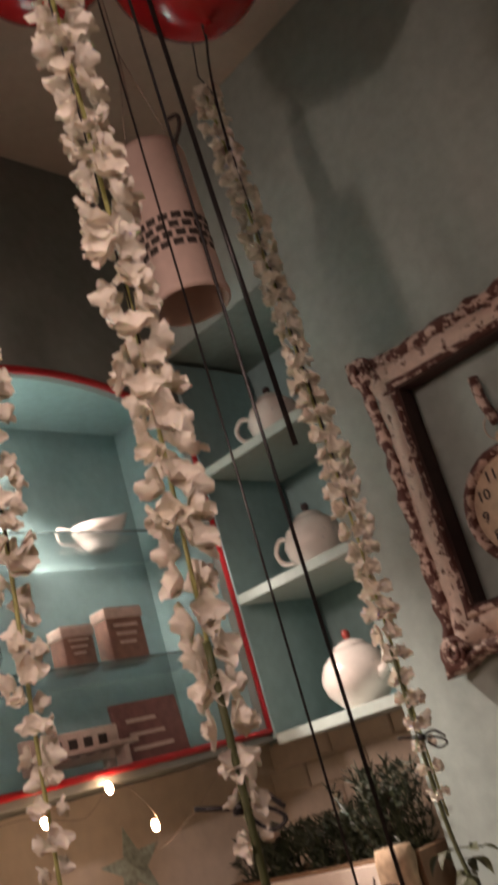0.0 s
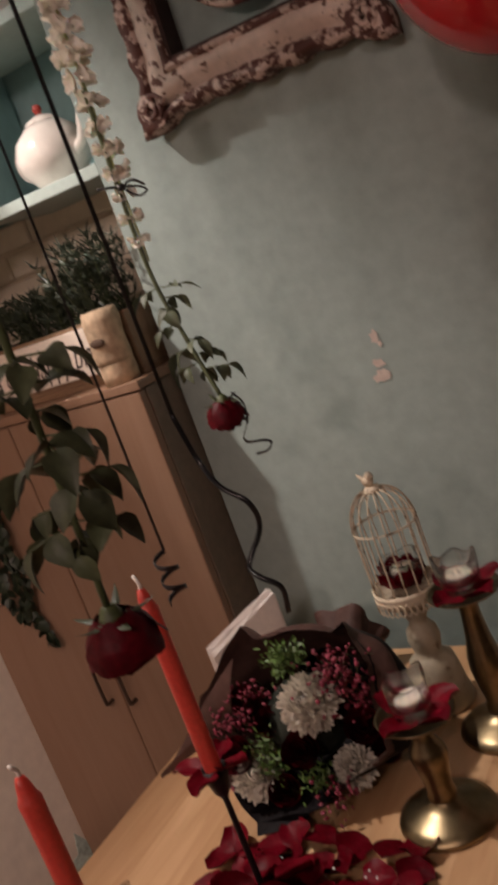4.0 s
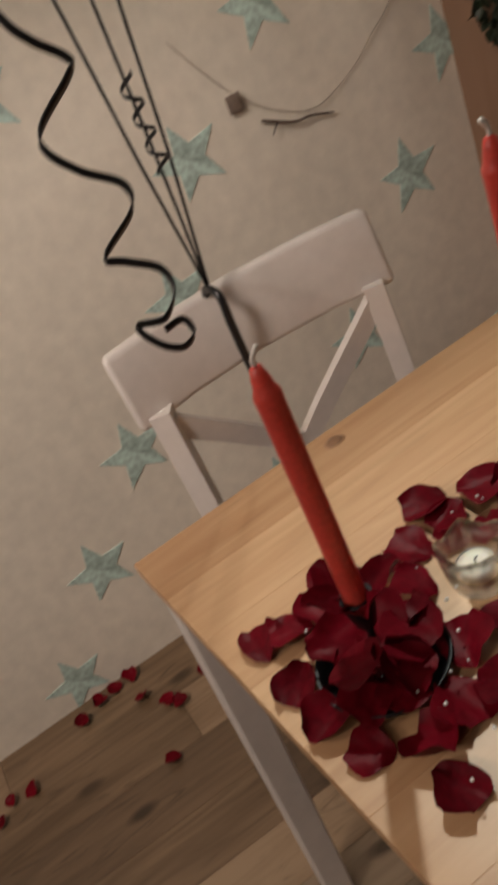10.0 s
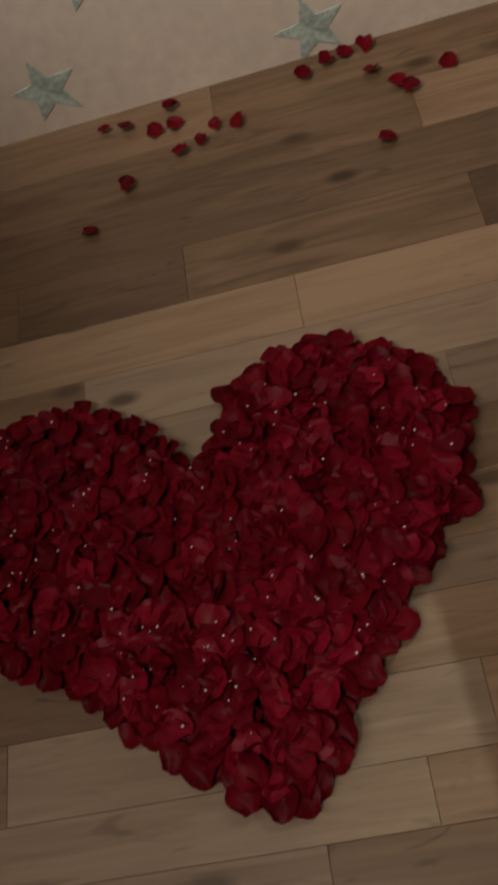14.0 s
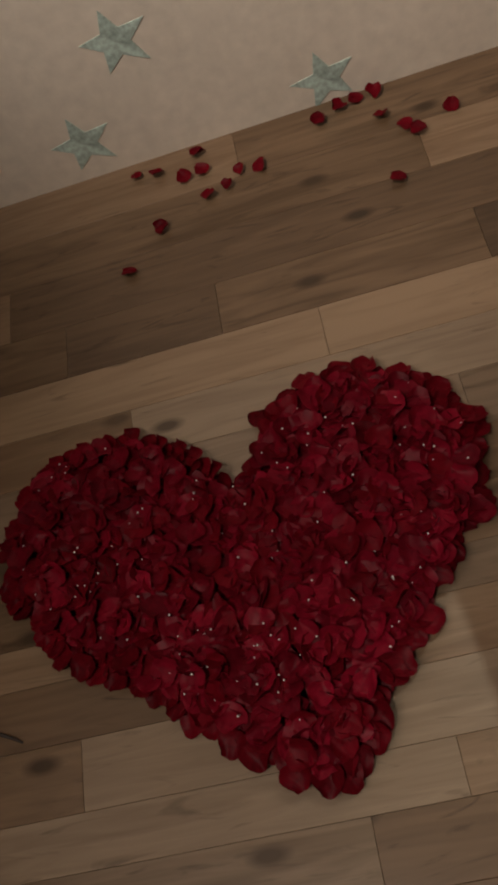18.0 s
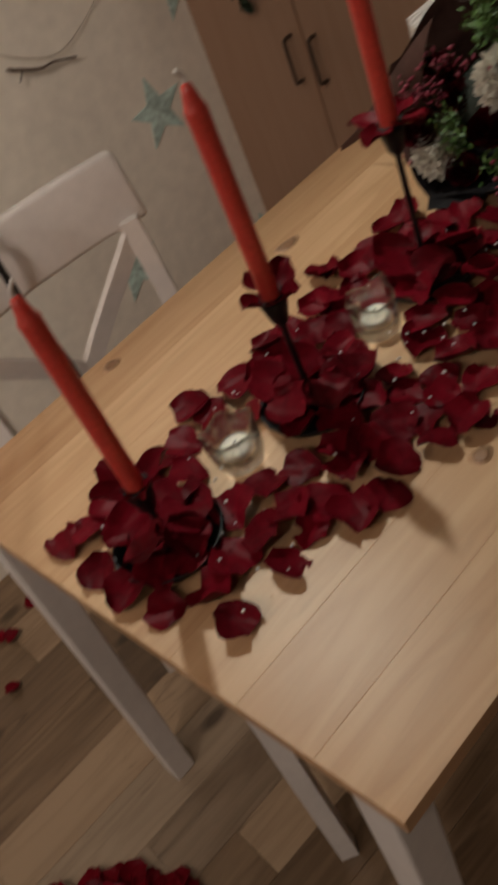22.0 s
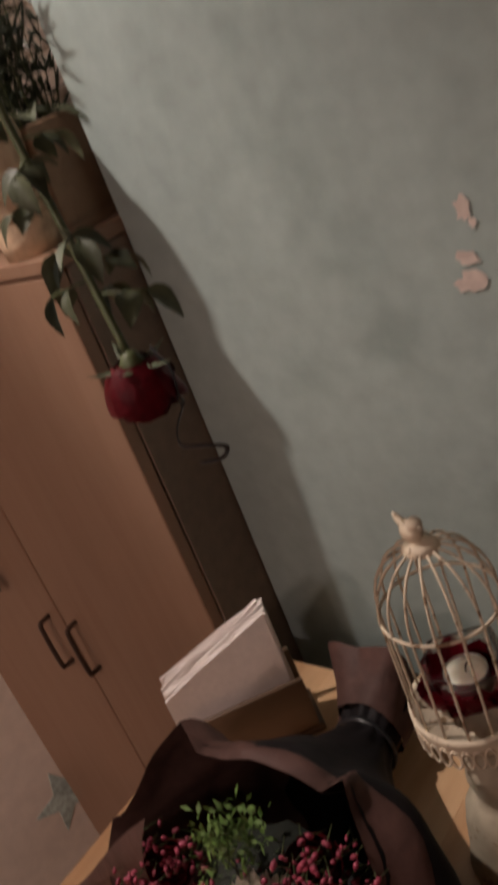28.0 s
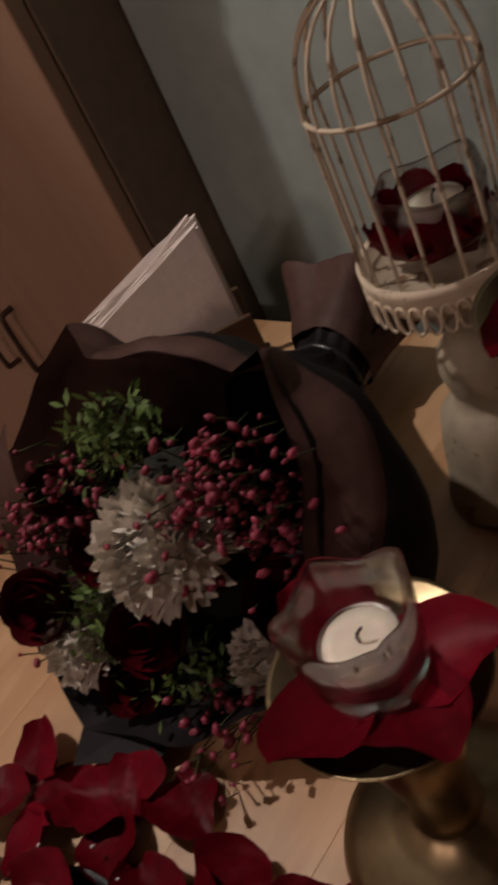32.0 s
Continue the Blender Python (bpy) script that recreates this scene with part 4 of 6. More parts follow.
def tealight_glass(at, turn, group, s=1.0, tall=1.0):
    e = thing("tealight_glass", "clear thick square-rimmed glass tealight cup", "candle glass", group, pose(*at, 0, 0, turn))
    prof = [(0, .0005), (.023, 0), (.0275, .003), (.0290, .012), (.0292, .024), (.0295, .038), (.0303, .052), (.0298, .0560), (.0282, .0565), (.0270, .053), (.0260, .040), (.0252, .028), (.0242, .019), (.0205, .0150), (0, .0142)]
    cup_ob = part("cup", lathe([(r * s, z * s * tall) for r, z in prof], 64, rim_wave), GLASS, e, "thick clear pressed glass")
    cup_ob.visible_shadow = False
    c = thing("tealight_candle", "white unlit tealight candle in the glass", "candle", group + " candles", pose(at[0], at[1], at[2] + .0152 * s * tall, 2, -1, turn))
    part("tin_cup", lathe([(0, 0), (.0188, 0), (.0192, .013), (.0186, .0135), (.0184, .011)], 32), TIN, c, "thin tin cup")
    part("wax", lathe([(.0183, .001), (.0183, .0118), (.012, .0112), (.004, .0108), (0, .0108)], 32), WAX, c)
    part("wick", tube(spline([(0, 0, .010), (.0005, 0, .016), (.003, .002, .019)], 4), .0008, 6), BURNT, c, "black burnt wick")


tealight_glass((1.080, -1.054, TOP + .004), 20, "table tealights")
tealight_glass((1.098, -.806, TOP + .004), 50, "table tealights")

# ---- brass candlesticks with glass cups ----


def brass_stick(x, y, plate_z, near, seed):
    e = thing("brass_candlestick", "aged brass candlestick with a wide plate and foot", "candlestick", "brass candlesticks", (x, y, TOP))
    h = plate_z - TOP
    part("foot", lathe([(0, 0), (.066, 0), (.068, .004), (.066, .009), (.055, .016), (.035, .024), (.022, .030), (.019, .034)], 48), BRASS, e)
    if near:
        prof = [(.019, .033), (.0205, .038), (.019, .044), (.0175, .052), (.021, .075), (.0255, .098), (.023, .110), (.015, .122), (.013, h - .012), (.018, h - .004)]
    else:
        prof = [(.019, .033), (.0205, .039), (.019, .045), (.0165, .052), (.021, .075), (.0255, .105), (.0245, .125), (.018, .155), (.0145, .190), (.014, h - .012), (.02, h - .004)]
    part("stem", lathe(prof, 32), BRASS, e)
    part("plate", lathe([(0, h - .004), (.02, h - .005), (.040, h - .001), (.052, h + .006), (.0535, h + .009), (.051, h + .008), (.038, h + .002), (0, h)], 48), BRASS, e)
    rnd = random.Random(seed)
    src = [part("petal", petal(.056, .050, .25, .1, seed=seed + i), PETAL, e) for i in range(4)]
    for i, p in enumerate(src):
        a = (-1.7, -.5, .7, 2.6)[i] + rnd.uniform(-.2, .2)
        p.matrix_basis = pose(.012 * math.cos(a), .012 * math.sin(a), h + .003 + .0015 * i, 14, rnd.uniform(-12, 12), math.degrees(a) - 90)
    tealight_glass((x, y, plate_z + .006), 15 if near else 152, "brass stick tealights", .94)


brass_stick(1.276, -.505, .893, True, 21)
brass_stick(1.313, -.315, .963, False, 31)

# ---- bird cage on a turned foot ----
cg = thing("bird_cage", "cream wire bird cage candle holder with a bird on top", "bird cage", at=pose(1.200, -.246, TOP, .5, -.5, 0) @ Matrix.Diagonal((1, 1, 1.015, 1)))
part("turned_foot", lathe([(0, 0), (.047, 0), (.049, .006), (.047, .014), (.044, .030), (.040, .060), (.036, .080), (.026, .088), (.021, .094), (.023, .102), (.0265, .118), (.024, .134), (.017, .142), (.014, .150), (.018, .157), (.021, .163), (.018, .170), (.024, .178), (.034, .184), (.034, .187), (0, .188)], 40), STONE, cg, "cream turned wooden foot")
ZB, RC = .196, .050
part("base_dish", lathe([(0, .186), (.045, .187), (.0515, ZB), (.0535, ZB + .012), (.0535, ZB + .018), (.049, ZB + .016), (.047, ZB + .008), (0, ZB + .006)], 40), IVORY, cg)
bm = bmesh.new()
for i in range(34):
    a = math.tau * i / 34
    loop = [Vector((.0525 * math.cos(a + .085 * math.sin(b)), .0525 * math.sin(a + .085 * math.sin(b)), ZB - .004 + .010 * math.cos(b))) for b in [math.tau * j / 10 for j in range(11)]]
    join(bm, tube(loop, .0012, 5))
part("lace_edge", bm, IVORY, cg, "pierced cream lace edge")
ZR, ZT = ZB + .118, ZB + .176
for i in range(16):
    a = math.tau * i / 16
    pts = [Vector((RC * math.cos(a), RC * math.sin(a), ZB + .014 + (ZR - ZB - .014) * j / 4)) for j in range(5)]
    for j in range(1, 8):
        b = math.pi / 2 * j / 8
        pts.append(Vector((RC * math.cos(b) ** .8 * math.cos(a), RC * math.cos(b) ** .8 * math.sin(a), ZR + (ZT - ZR) * math.sin(b))))
    part("wire_bar", tube(pts, .00125, 6), IVORY, cg)
for z, r in ((ZR, RC), (ZB + .015, RC + .001)):
    part("wire_hoop", tube([Vector((r * math.cos(a), r * math.sin(a), z)) for a in [math.tau * i / 36 for i in range(37)]], .0016, 6), IVORY, cg)
part("top_cap", lathe([(0, ZT + .008), (.012, ZT + .004), (.016, ZT - .002), (.014, ZT - .004), (0, ZT - .003)], 20), IVORY, cg)
bd = bmesh.new()
bmesh.ops.create_icosphere(bd, subdivisions=3, radius=.011)
for v in bd.verts:
    v.co.x *= 1.35
    if v.co.x < -.006:
        v.co.y *= .55
        v.co.z = v.co.z * .5 + .012 * (-v.co.x - .006) / .009
        v.co.x -= .010 * (-v.co.x - .006) / .009
hd = bmesh.new()
bmesh.ops.create_icosphere(hd, subdivisions=2, radius=.0085)
join(bd, hd, Matrix.Translation((.009, 0, .010)))
join(bd, lathe([(.003, 0), (0, .008)], 8), pose(.016, 0, .010, 0, 90, 0))
bo = part("bird", bd, IVORY, cg, "small cream bird ornament")
bo.matrix_basis = pose(-.004, 0, ZT + .014, 0, 0, -25) @ Matrix.Diagonal((.82, .78, .78, 1))
tealight_glass((1.200, -.245, TOP + ZB + .024), 30, "cage tealight", 1.12, .60)
for i, (a, tilt) in enumerate(((0.2, 52), (1.3, 58), (2.3, 50), (3.2, 55), (4.2, 40), (5.3, 44), (.7, 12), (2.0, 15), (3.6, 10), (4.9, 14), (5.9, 12))):
    q = .026 if tilt > 30 else .004
    p = part("petal", petal(.040, .044, .35, .1, seed=60 + i), PETAL, cg)
    p.matrix_basis = pose(q * math.cos(a), q * math.sin(a), ZB + .012 + .001 * i, tilt + (18 if tilt > 30 else 0), 0, math.degrees(a) - 90)

# ---- napkins in a holder ----
DARK_WOOD = wood("dark_holder", (0.13, 0.075, 0.042), (0.07, 0.04, 0.022), "x", 0.5, 0, 0.3)
nh = thing("napkin_holder", "small dark wooden napkin holder behind the bouquet", "napkin holder", at=pose(.850, -.198, TOP, 0, 0, 49))
part("floor_plate", box((-.075, -.035, 0), (.075, .035, .010), .002), DARK_WOOD, nh)
for y in (-.034, .028):
    part("side", box((-.07, y, .010), (.07, y + .006, .085), .002), DARK_WOOD, nh)
nk = thing("paper_napkins", "stack of folded white paper napkins upright in the holder", "napkins", at=pose(.842, -.207, TOP + .0105, 0, 0, 49))
rnd = random.Random(3)
for i in range(9):
    y = -.020 + .0045 * i
    k = rnd.uniform(-.004, .004)
    bm = bmesh.new()
    rows = []
    for t in (0, .35, .7, 1):
        rows.append([bm.verts.new((-.072 + .144 * s + k, y + .0016 * q + .004 * math.sin(3 * s + i) * t, (.142 + .003 * math.sin(9 * s + i) * t) * t + .058 * (s - .5) * t)) for s in (0, .33, .66, 1) for q in (-1, 1)])
    for p, q in zip(rows, rows[1:]):
        for j in range(0, 6, 2):
            bm.faces.new((p[j], p[j + 2], q[j + 2], q[j]))
            bm.faces.new((p[j + 1], q[j + 1], q[j + 3], p[j + 3]))
    bm.faces.new([rows[-1][j] for j in (0, 2, 4, 6, 7, 5, 3, 1)])
    for c in (0, 6):
        for p, q in zip(rows, rows[1:]):
            bm.faces.new((p[c], q[c], q[c + 1], p[c + 1]))
    bmesh.ops.recalc_face_normals(bm, faces=bm.faces)
    part("napkin", bm, NAPKIN, nk, smooth=False)

# ---- roses ----


def rose_bm(size, seed, layers=5):
    """A bloom about as wide as size that opens along +z, of petals wrapped round one another."""
    rnd = random.Random(seed)
    bm = bmesh.new()
    for k in range(layers):
        n = 3 + (k > 1) + (k > 3)
        rad = size * (.12 + .40 * (k + .3) / layers)
        tall = size * (.80 - .05 * k)
        for i in range(n):
            a0 = math.tau * i / n + .9 * k + rnd.uniform(-.2, .2)
            span = math.tau / n * rnd.uniform(.66, .78)
            ph, lip = rnd.uniform(0, 6), rnd.uniform(.05, .16) * (.3 + k / layers)
            grid = []
            for ti in range(8):
                t = ti / 7
                row = []
                for si in range(8):
                    q = 2 * si / 7 - 1
                    edge = 1 - .20 * q * q * t
                    r = rad * (.30 + .74 * math.sin(math.pi * (.06 + .60 * t)) ** .8) + size * lip * max(0, t - .72) * 2.6 * (1 - .3 * q * q) + size * .02 * q
                    r += size * .012 * math.sin(5 * q + 6 * t + ph)
                    a = a0 + q * span * (.45 + .55 * math.sin(math.pi * min(1, .18 + .55 * t)))
                    row.append(bm.verts.new((r * math.cos(a), r * math.sin(a), tall * t * edge + size * .02 * math.sin(4 * q + ph) * t)))
                grid.append(row)
            for p, q2 in zip(grid, grid[1:]):
                for si in range(7):
                    bm.faces.new((p[si], p[si + 1], q2[si + 1], q2[si]))
    return bm


def rose_parts(e, size, seed, material, m, sepals=True):
    b = part("bloom", rose_bm(size, seed), material, e, "deep red many-petalled bloom")
    b.matrix_basis = m
    c = part("calyx", lathe([(0, -.16 * size), (.10 * size, -.12 * size), (.15 * size, -.02 * size), (.20 * size, .05 * size), (0, .06 * size)], 12), STEM, e)
    c.matrix_basis = m
    if sepals:
        for i in range(5):
            s = part("sepal", leaf_bm(.42 * size, .13 * size, .3, .55), LEAF, e)
            s.matrix_basis = m @ pose(0, 0, .0, 0, 0, 72 * i) @ pose(0, .12 * size, 0, 28 - 14 * (i % 2), 0, 0)


def curl(at, n, r, drop, width=.005, seed=0, grow=1.0):
    """A springy curl of ribbon that hangs from a point."""
    pts = []
    for i in range(int(n * 12) + 1):
        t = i / 12
        rr = r * (1 + (grow - 1) * t / n)
        pts.append(Vector(at) + Vector((rr * math.cos(math.tau * t + seed) - r * math.cos(seed), rr * math.sin(math.tau * t + seed) - r * math.sin(seed), -drop * t / n)))
    return strip(pts, width, (0, 0, 1))


def florets(e, line, n, seed, size, first=.0):
    rnd = random.Random(seed)
    kinds = []
    for k in range(4):
        bm = bmesh.new()
        for i in range(5):
            p = petal(size * rnd.uniform(.85, 1.10), size * .84, .45, .16, .04, 6, 4, seed * 9 + k * 5 + i, .8)
            join(bm, p, pose(0, 0, 0, rnd.uniform(10, 60), rnd.uniform(-15, 15), 72 * i + rnd.uniform(-20, 20)))
        kinds.append(bm)
    made = []
    for i in range(n):
        t = first + (1 - first) * i / n
        p = line[min(len(line) - 1, int(t * (len(line) - 1)))]
        a = 137.5 * i + rnd.uniform(-20, 20)
        s = rnd.uniform(.75, 1.15) * (1 - .45 * max(0, t - .75) / .25)
        off = Vector((math.cos(math.radians(a)), math.sin(math.radians(a)), 0)) * .011 * s
        m = Matrix.Translation(p + off) @ pose(0, 0, 0, 0, 0, a) @ pose(0, 0, 0, 0, rnd.uniform(55, 115), 0) @ Matrix.Diagonal((s, s, s, 1))
        if len(made) < 4:
            ob = part("floret", kinds[len(made)], WHITE_PETAL, e, "creamy white floret")
            ob.matrix_basis = m
            made.append(ob)
        else:
            again(made[rnd.randrange(4)], e, m)


def strand(name, x, y, top, bottom, n, seed, rose=None, rose_size=.05, leaves=(), sway=.01, size=.030, wide=.002):
    """A white flower spike that hangs head down from a black ribbon, with a rose tied below it."""
    e = thing("hanging_flowers", name, "hanging flowers", "hanging flower strands", (x, y, bottom))
    L = top - bottom
    line = [Vector((sway * math.sin(4 * t) + .010 * t, sway * math.cos(3 * t) + .010 * t, L * (1 - t))) for t in [i / 40 for i in range(41)]]
    part("spike_stem", tube(line, .0032, 6, .6), PALE_STEM, e, "pale green flower stem")
    florets(e, line, n, seed, size)
    part("ribbon", strip([Vector((.018, .0, L * .35)), Vector((.02, 0, L)), Vector((0, 0, L + .05)), Vector((.02, .02, CEIL - bottom - .002))], wide, (1, 1, 0)), RIBBON, e, "straight black ribbon to the ceiling")
    if rose:
        rx, ry, rz = [c - d for c, d in zip(rose, (x, y, bottom))]
        up = .19 if rose_size > .06 else .15
        s0 = Vector((.012, -.008, min(L * .4, .18) if rose_size > .06 else .26))
        stem = spline([s0, Vector((.006, -.006, 0)), Vector((rx * .5, ry * .5, rz * .5)), Vector((rx, ry, rz + rose_size * .5))], 8)
        part("rose_stem", tube(stem, .0034, 7), STEM, e, "long green rose stem")
        rose_parts(e, rose_size, seed, BLOOM, pose(rx, ry, rz + rose_size * .42, 180, 0, 20 * seed) @ pose(0, 0, 0, 6, 4, 0))
        for k, (t, ang, ln, wd, droop) in enumerate(leaves):
            p = stem[int(t * (len(stem) - 1))]
            d = Vector((math.cos(math.radians(ang)), math.sin(math.radians(ang)), -.15))
            part("leaf_stalk", tube([p, p + d * ln * .75], .0011, 5), STEM, e)
            for q, (along, swing) in enumerate(((.72, 0), (.40, 62), (.45, -62))):
                lf = part("leaf", leaf_bm(ln * (.62 - .08 * (q > 0)), wd * .60, .4, .4), LEAF, e, "dark green rose leaf")
                lf.matrix_basis = Matrix.Translation(p + d * ln * along) @ pose(0, 0, 0, 0, 0, ang - 90 + swing) @ pose(0, 0, 0, droop + 12 * q, 25 * math.sin(k * 2.1 + q), 0)
        p = Vector((-.006, -.002, .055)) if rose_size > .06 else Vector((.012, -.006, .115))
        part("bow_knot", lathe([(0, -.006), (.006, -.004), (.006, .004), (0, .006)], 10), RIBBON, e).location = p
        for s in (-1, 1):
            part("bow_tail", strip(spline([p, p + Vector((.014 * s, .014 * s, .005)), p + Vector((.030 * s, .018 * s, -.008 * s))], 6), .004, (0, 0, 1)), RIBBON, e, "black ribbon tail")
        part("bow_loop", tube(spline([p, p + Vector((.020, .012, -.006)), p + Vector((.034, .012, -.016)), p + Vector((.020, .006, -.020)), p], 5), .0018, 5), RIBBON, e)
        if rose_size < .06:
            c = Vector((rx, ry, rz))
            turns = [(.012, .012, .030), (.026, .010, .012), (.027, .006, -.008), (.018, .014, -.022), (.008, .008, -.040), (.022, -.006, -.046), (.042, .002, -.050), (.048, .012, -.058), (.036, .014, -.070), (.020, .006, -.070)]
            part("ribbon_curl", strip(spline([c + Vector(q) for q in turns], 6), .0045, (.6, -.3, .7)), RIBBON, e, "curled black ribbon end")
    return e


strand("white flower spike hung head down with a large red rose", 1.288, -.930, 2.75, 1.60, 128, 3, (1.247, -.901, 1.254), .067,
       [(.50, 30, .055, .038, -40), (.55, 200, .06, .04, -30), (.60, 120, .05, .035, -50), (.66, -40, .062, .042, -30), (.70, 170, .065, .045, -40), (.74, 60, .06, .04, -55), (.80, 240, .055, .04, -60), (.82, 10, .05, .035, -50), (.58, 280, .06, .04, -20), (.86, 130, .05, .034, -60), (.72, 330, .06, .042, -65), (.52, 320, .05, .036, -30), (.63, 20, .05, .034, -60), (.68, 100, .055, .036, -20), (.76, 200, .045, .032, -70), (.56, 80, .05, .034, -10), (.84, 300, .04, .03, -70)], .012, .0255)
strand("white flower spike hung head down with a small red rose", .962, -.262, 2.93, 1.545, 200, 5, (1.038, -.308, 1.293), .0595,
       [(.42, 20, .05, .026, -10), (.45, 190, .045, .028, -40), (.48, 80, .045, .026, -50), (.70, 330, .055, .03, -35), (.72, 160, .06, .03, -55), (.62, 240, .04, .025, -40), (.78, 60, .045, .028, -40), (.50, 300, .05, .032, -50), (.52, 140, .045, .03, -30), (.80, 200, .05, .03, -60), (.84, 20, .055, .034, -45), (.86, 120, .045, .03, -55)], .006, .0240, .003)
strand("short white flower spike hung head down by a ribbon", 1.085, -.975, 2.55, 1.60, 86, 7, None, .05, (), .012, .0225)

# loose ribbons
rb = thing("hanging_ribbon", "long black ribbon that ends in loose springy curls", "ribbon", "loose ribbons", (1.324, -0.824, 1.420))
part("band", strip([Vector((0, 0, 0)), Vector((-.002, .001, .6)), Vector((0, 0, 1.2)), Vector((0, 0, 1.778))], .0035, (1, 1, 0)), RIBBON, rb)
part("curled_end", strip(spline([(0.0, 0.0, -0.0), (0.004, 0.006, -0.044), (0.024, -0.006, -0.067), (0.046, -0.007, -0.085), (0.041, 0.003, -0.112), (0.026, -0.009, -0.139), (0.041, -0.022, -0.145), (0.054, -0.017, -0.159), (0.046, -0.008, -0.187)], 8), .0045, (1, .6, .5)), RIBBON, rb, "curled ribbon end")
rb = thing("hanging_ribbon", "long thin black ribbon ending in tight curls", "ribbon", "loose ribbons", (1.092, -.625, 1.22))
part("band", strip([Vector((0, 0, 0)), Vector((.001, .001, .8)), Vector((0, 0, 1.978))], .0032, (1, 1, 0)), RIBBON, rb)
part("curled_end", curl((0, 0, 0), 2.4, .013, .062, .006, 2.0), RIBBON, rb, "tight ribbon curls")
rb = thing("curled_ribbon", "springy curled black ribbon hanging over the floor", "ribbon", "loose ribbons", (1.060, -1.480, 1.05))
zz = [(-.032, .010, .147), (-.024, .019, .129), (-.018, .013, .113), (-.014, -.010, .094), (-.006, 0, .081), (.006, .009, .060), (.009, .001, .051), (.012, -.017, .040), (.020, 0, .030), (.031, .008, .013), (.034, -.004, .003), (.032, -.022, .003), (.030, -.010, .009), (.034, .002, .008)]
part("band", strip(spline(zz, 7), .0045, (.5, .3, .8)), RIBBON, rb)
part("tail", strip([Vector((-.032, .010, .147)), Vector((-.05, .0, .22)), Vector((-.05, .0, 1.2)), Vector((-.05, .0, 2.148))], .0035, (1, 0, 0)), RIBBON, rb)

rb = thing("hanging_ribbon", "broad straight black ribbon hanging from the ceiling", "ribbon", "loose ribbons", (1.140, -.560, 2.05))
part("band", strip([Vector((.004, .004, 0)), Vector((.002, .0, .4)), Vector((0, 0, .8)), Vector((0, 0, 1.148))], .0075, (1, 1, 0)), RIBBON, rb)

# ribbons tied to the chair back
rb = thing("tied_ribbons", "black ribbons knotted round the chair's top rail", "ribbon", at=(.575, -1.012, .925))
part("knot", tube(spline([(.042, 0, -.11), (.040, 0, -.03), (.036, .002, .012), (.004, .0, .016), (-.016, 0, -.03), (-.018, 0, -.11)], 6), .006, 6), RIBBON, rb)
for k, (dx, dy) in enumerate(((0, -.03), (0, .015), (.0, .05))):
    part("upper_ribbon", strip([Vector((.016, 0, .014)), Vector((.016 + dx * .4, dy * .5, .2)), Vector((.016 + dx, dy, .45)), Vector((.016 + dx, dy * 1.2, 2.27))], .004, (0, 1, 0)), RIBBON, rb)
for s in (-1, 1):
    part("lower_end", strip([Vector((.044, .004 * s, -.10)), Vector((.05, .012 * s, -.22)), Vector((.05, .014 * s, -.33))], .004, (0, 1, 0)), RIBBON, rb)
part("small_curl", curl((.02, .02, .30), 3.5, .010, .12, .005, 1.0), RIBBON, rb)
rb = thing("curled_ribbon", "wide springy black ribbon curl hanging before the table", "ribbon", "loose ribbons", (1.20, -1.265, 1.20))
zz = [(-.028, -.002, .190), (-.022, .002, .167), (-.019, .009, .154), (-.014, .020, .141), (-.014, .017, .134), (-.018, -.005, .119), (-.017, -.009, .108), (-.012, .001, .093), (-.004, .015, .080), (-.001, .012, .067), (-.003, -.010, .053), (.001, -.003, .047), (.008, .010, .037), (.013, .010, .025), (.014, -.001, .015), (.009, -.015, .017), (.016, -.010, .005), (.021, -.001, -.001), (.022, .007, .003), (.018, .006, .011), (.015, -.004, .010)]
part("band", strip(spline(zz, 7), .0048, (.5, .2, .8)), RIBBON, rb)
part("tail", strip([Vector((-.028, -.002, .190)), Vector((-.03, -.002, .3)), Vector((-.03, -.002, 1.2)), Vector((-.03, -.002, 1.998))], .0035, (1, 0, 0)), RIBBON, rb)

# ---- balloons ----


def balloon(at, r, tilt, string):
    e = thing("balloon", "shiny red balloon with a knotted neck and ribbon", "balloon", "balloons", pose(*at, *tilt))
    prof = []
    for i in range(25):
        a = math.pi * i / 24
        z = r * 1.12 * math.cos(a)
        q = r * math.sin(a) * (1 if z > 0 else (1 - .16 * (z / (r * 1.12)) ** 2))
        prof.append((max(q, .006 if i > 20 else 0), z if i < 24 else -r * 1.16))
    prof[0] = (0, r * 1.12)
    part("skin", lathe(prof, 48), RUBBER, e)
    part("neck", lathe([(.006, -r * 1.15), (.005, -r * 1.19), (.013, -r * 1.26), (.012, -r * 1.27), (0, -r * 1.2)], 16), RUBBER, e, "knotted red neck")
    inv = e.matrix_basis.inverted()
    foot = e.matrix_basis @ Vector((0, 0, -r * 1.18))
    if string:
        foot += Vector((-.010, -.006, .004))
        pts = spline([foot, foot + Vector((-.004, .004, -.10 * string)), foot + Vector((-.016, .006, -.25 * string)), foot + Vector((-.022, .0, -.55 * string)), foot + Vector((-.03, 0, -string))], 8)
        part("string", strip([inv @ p for p in pts], .0045, (.6, .8, 0)), RIBBON, e, "thin black ribbon")
        t = [foot, foot + Vector((.022, .006, .020)), foot + Vector((.045, .010, .028))]
        part("knot_tail", strip([inv @ p for p in spline(t, 4)], .004, (0, 0, 1)), RIBBON, e)


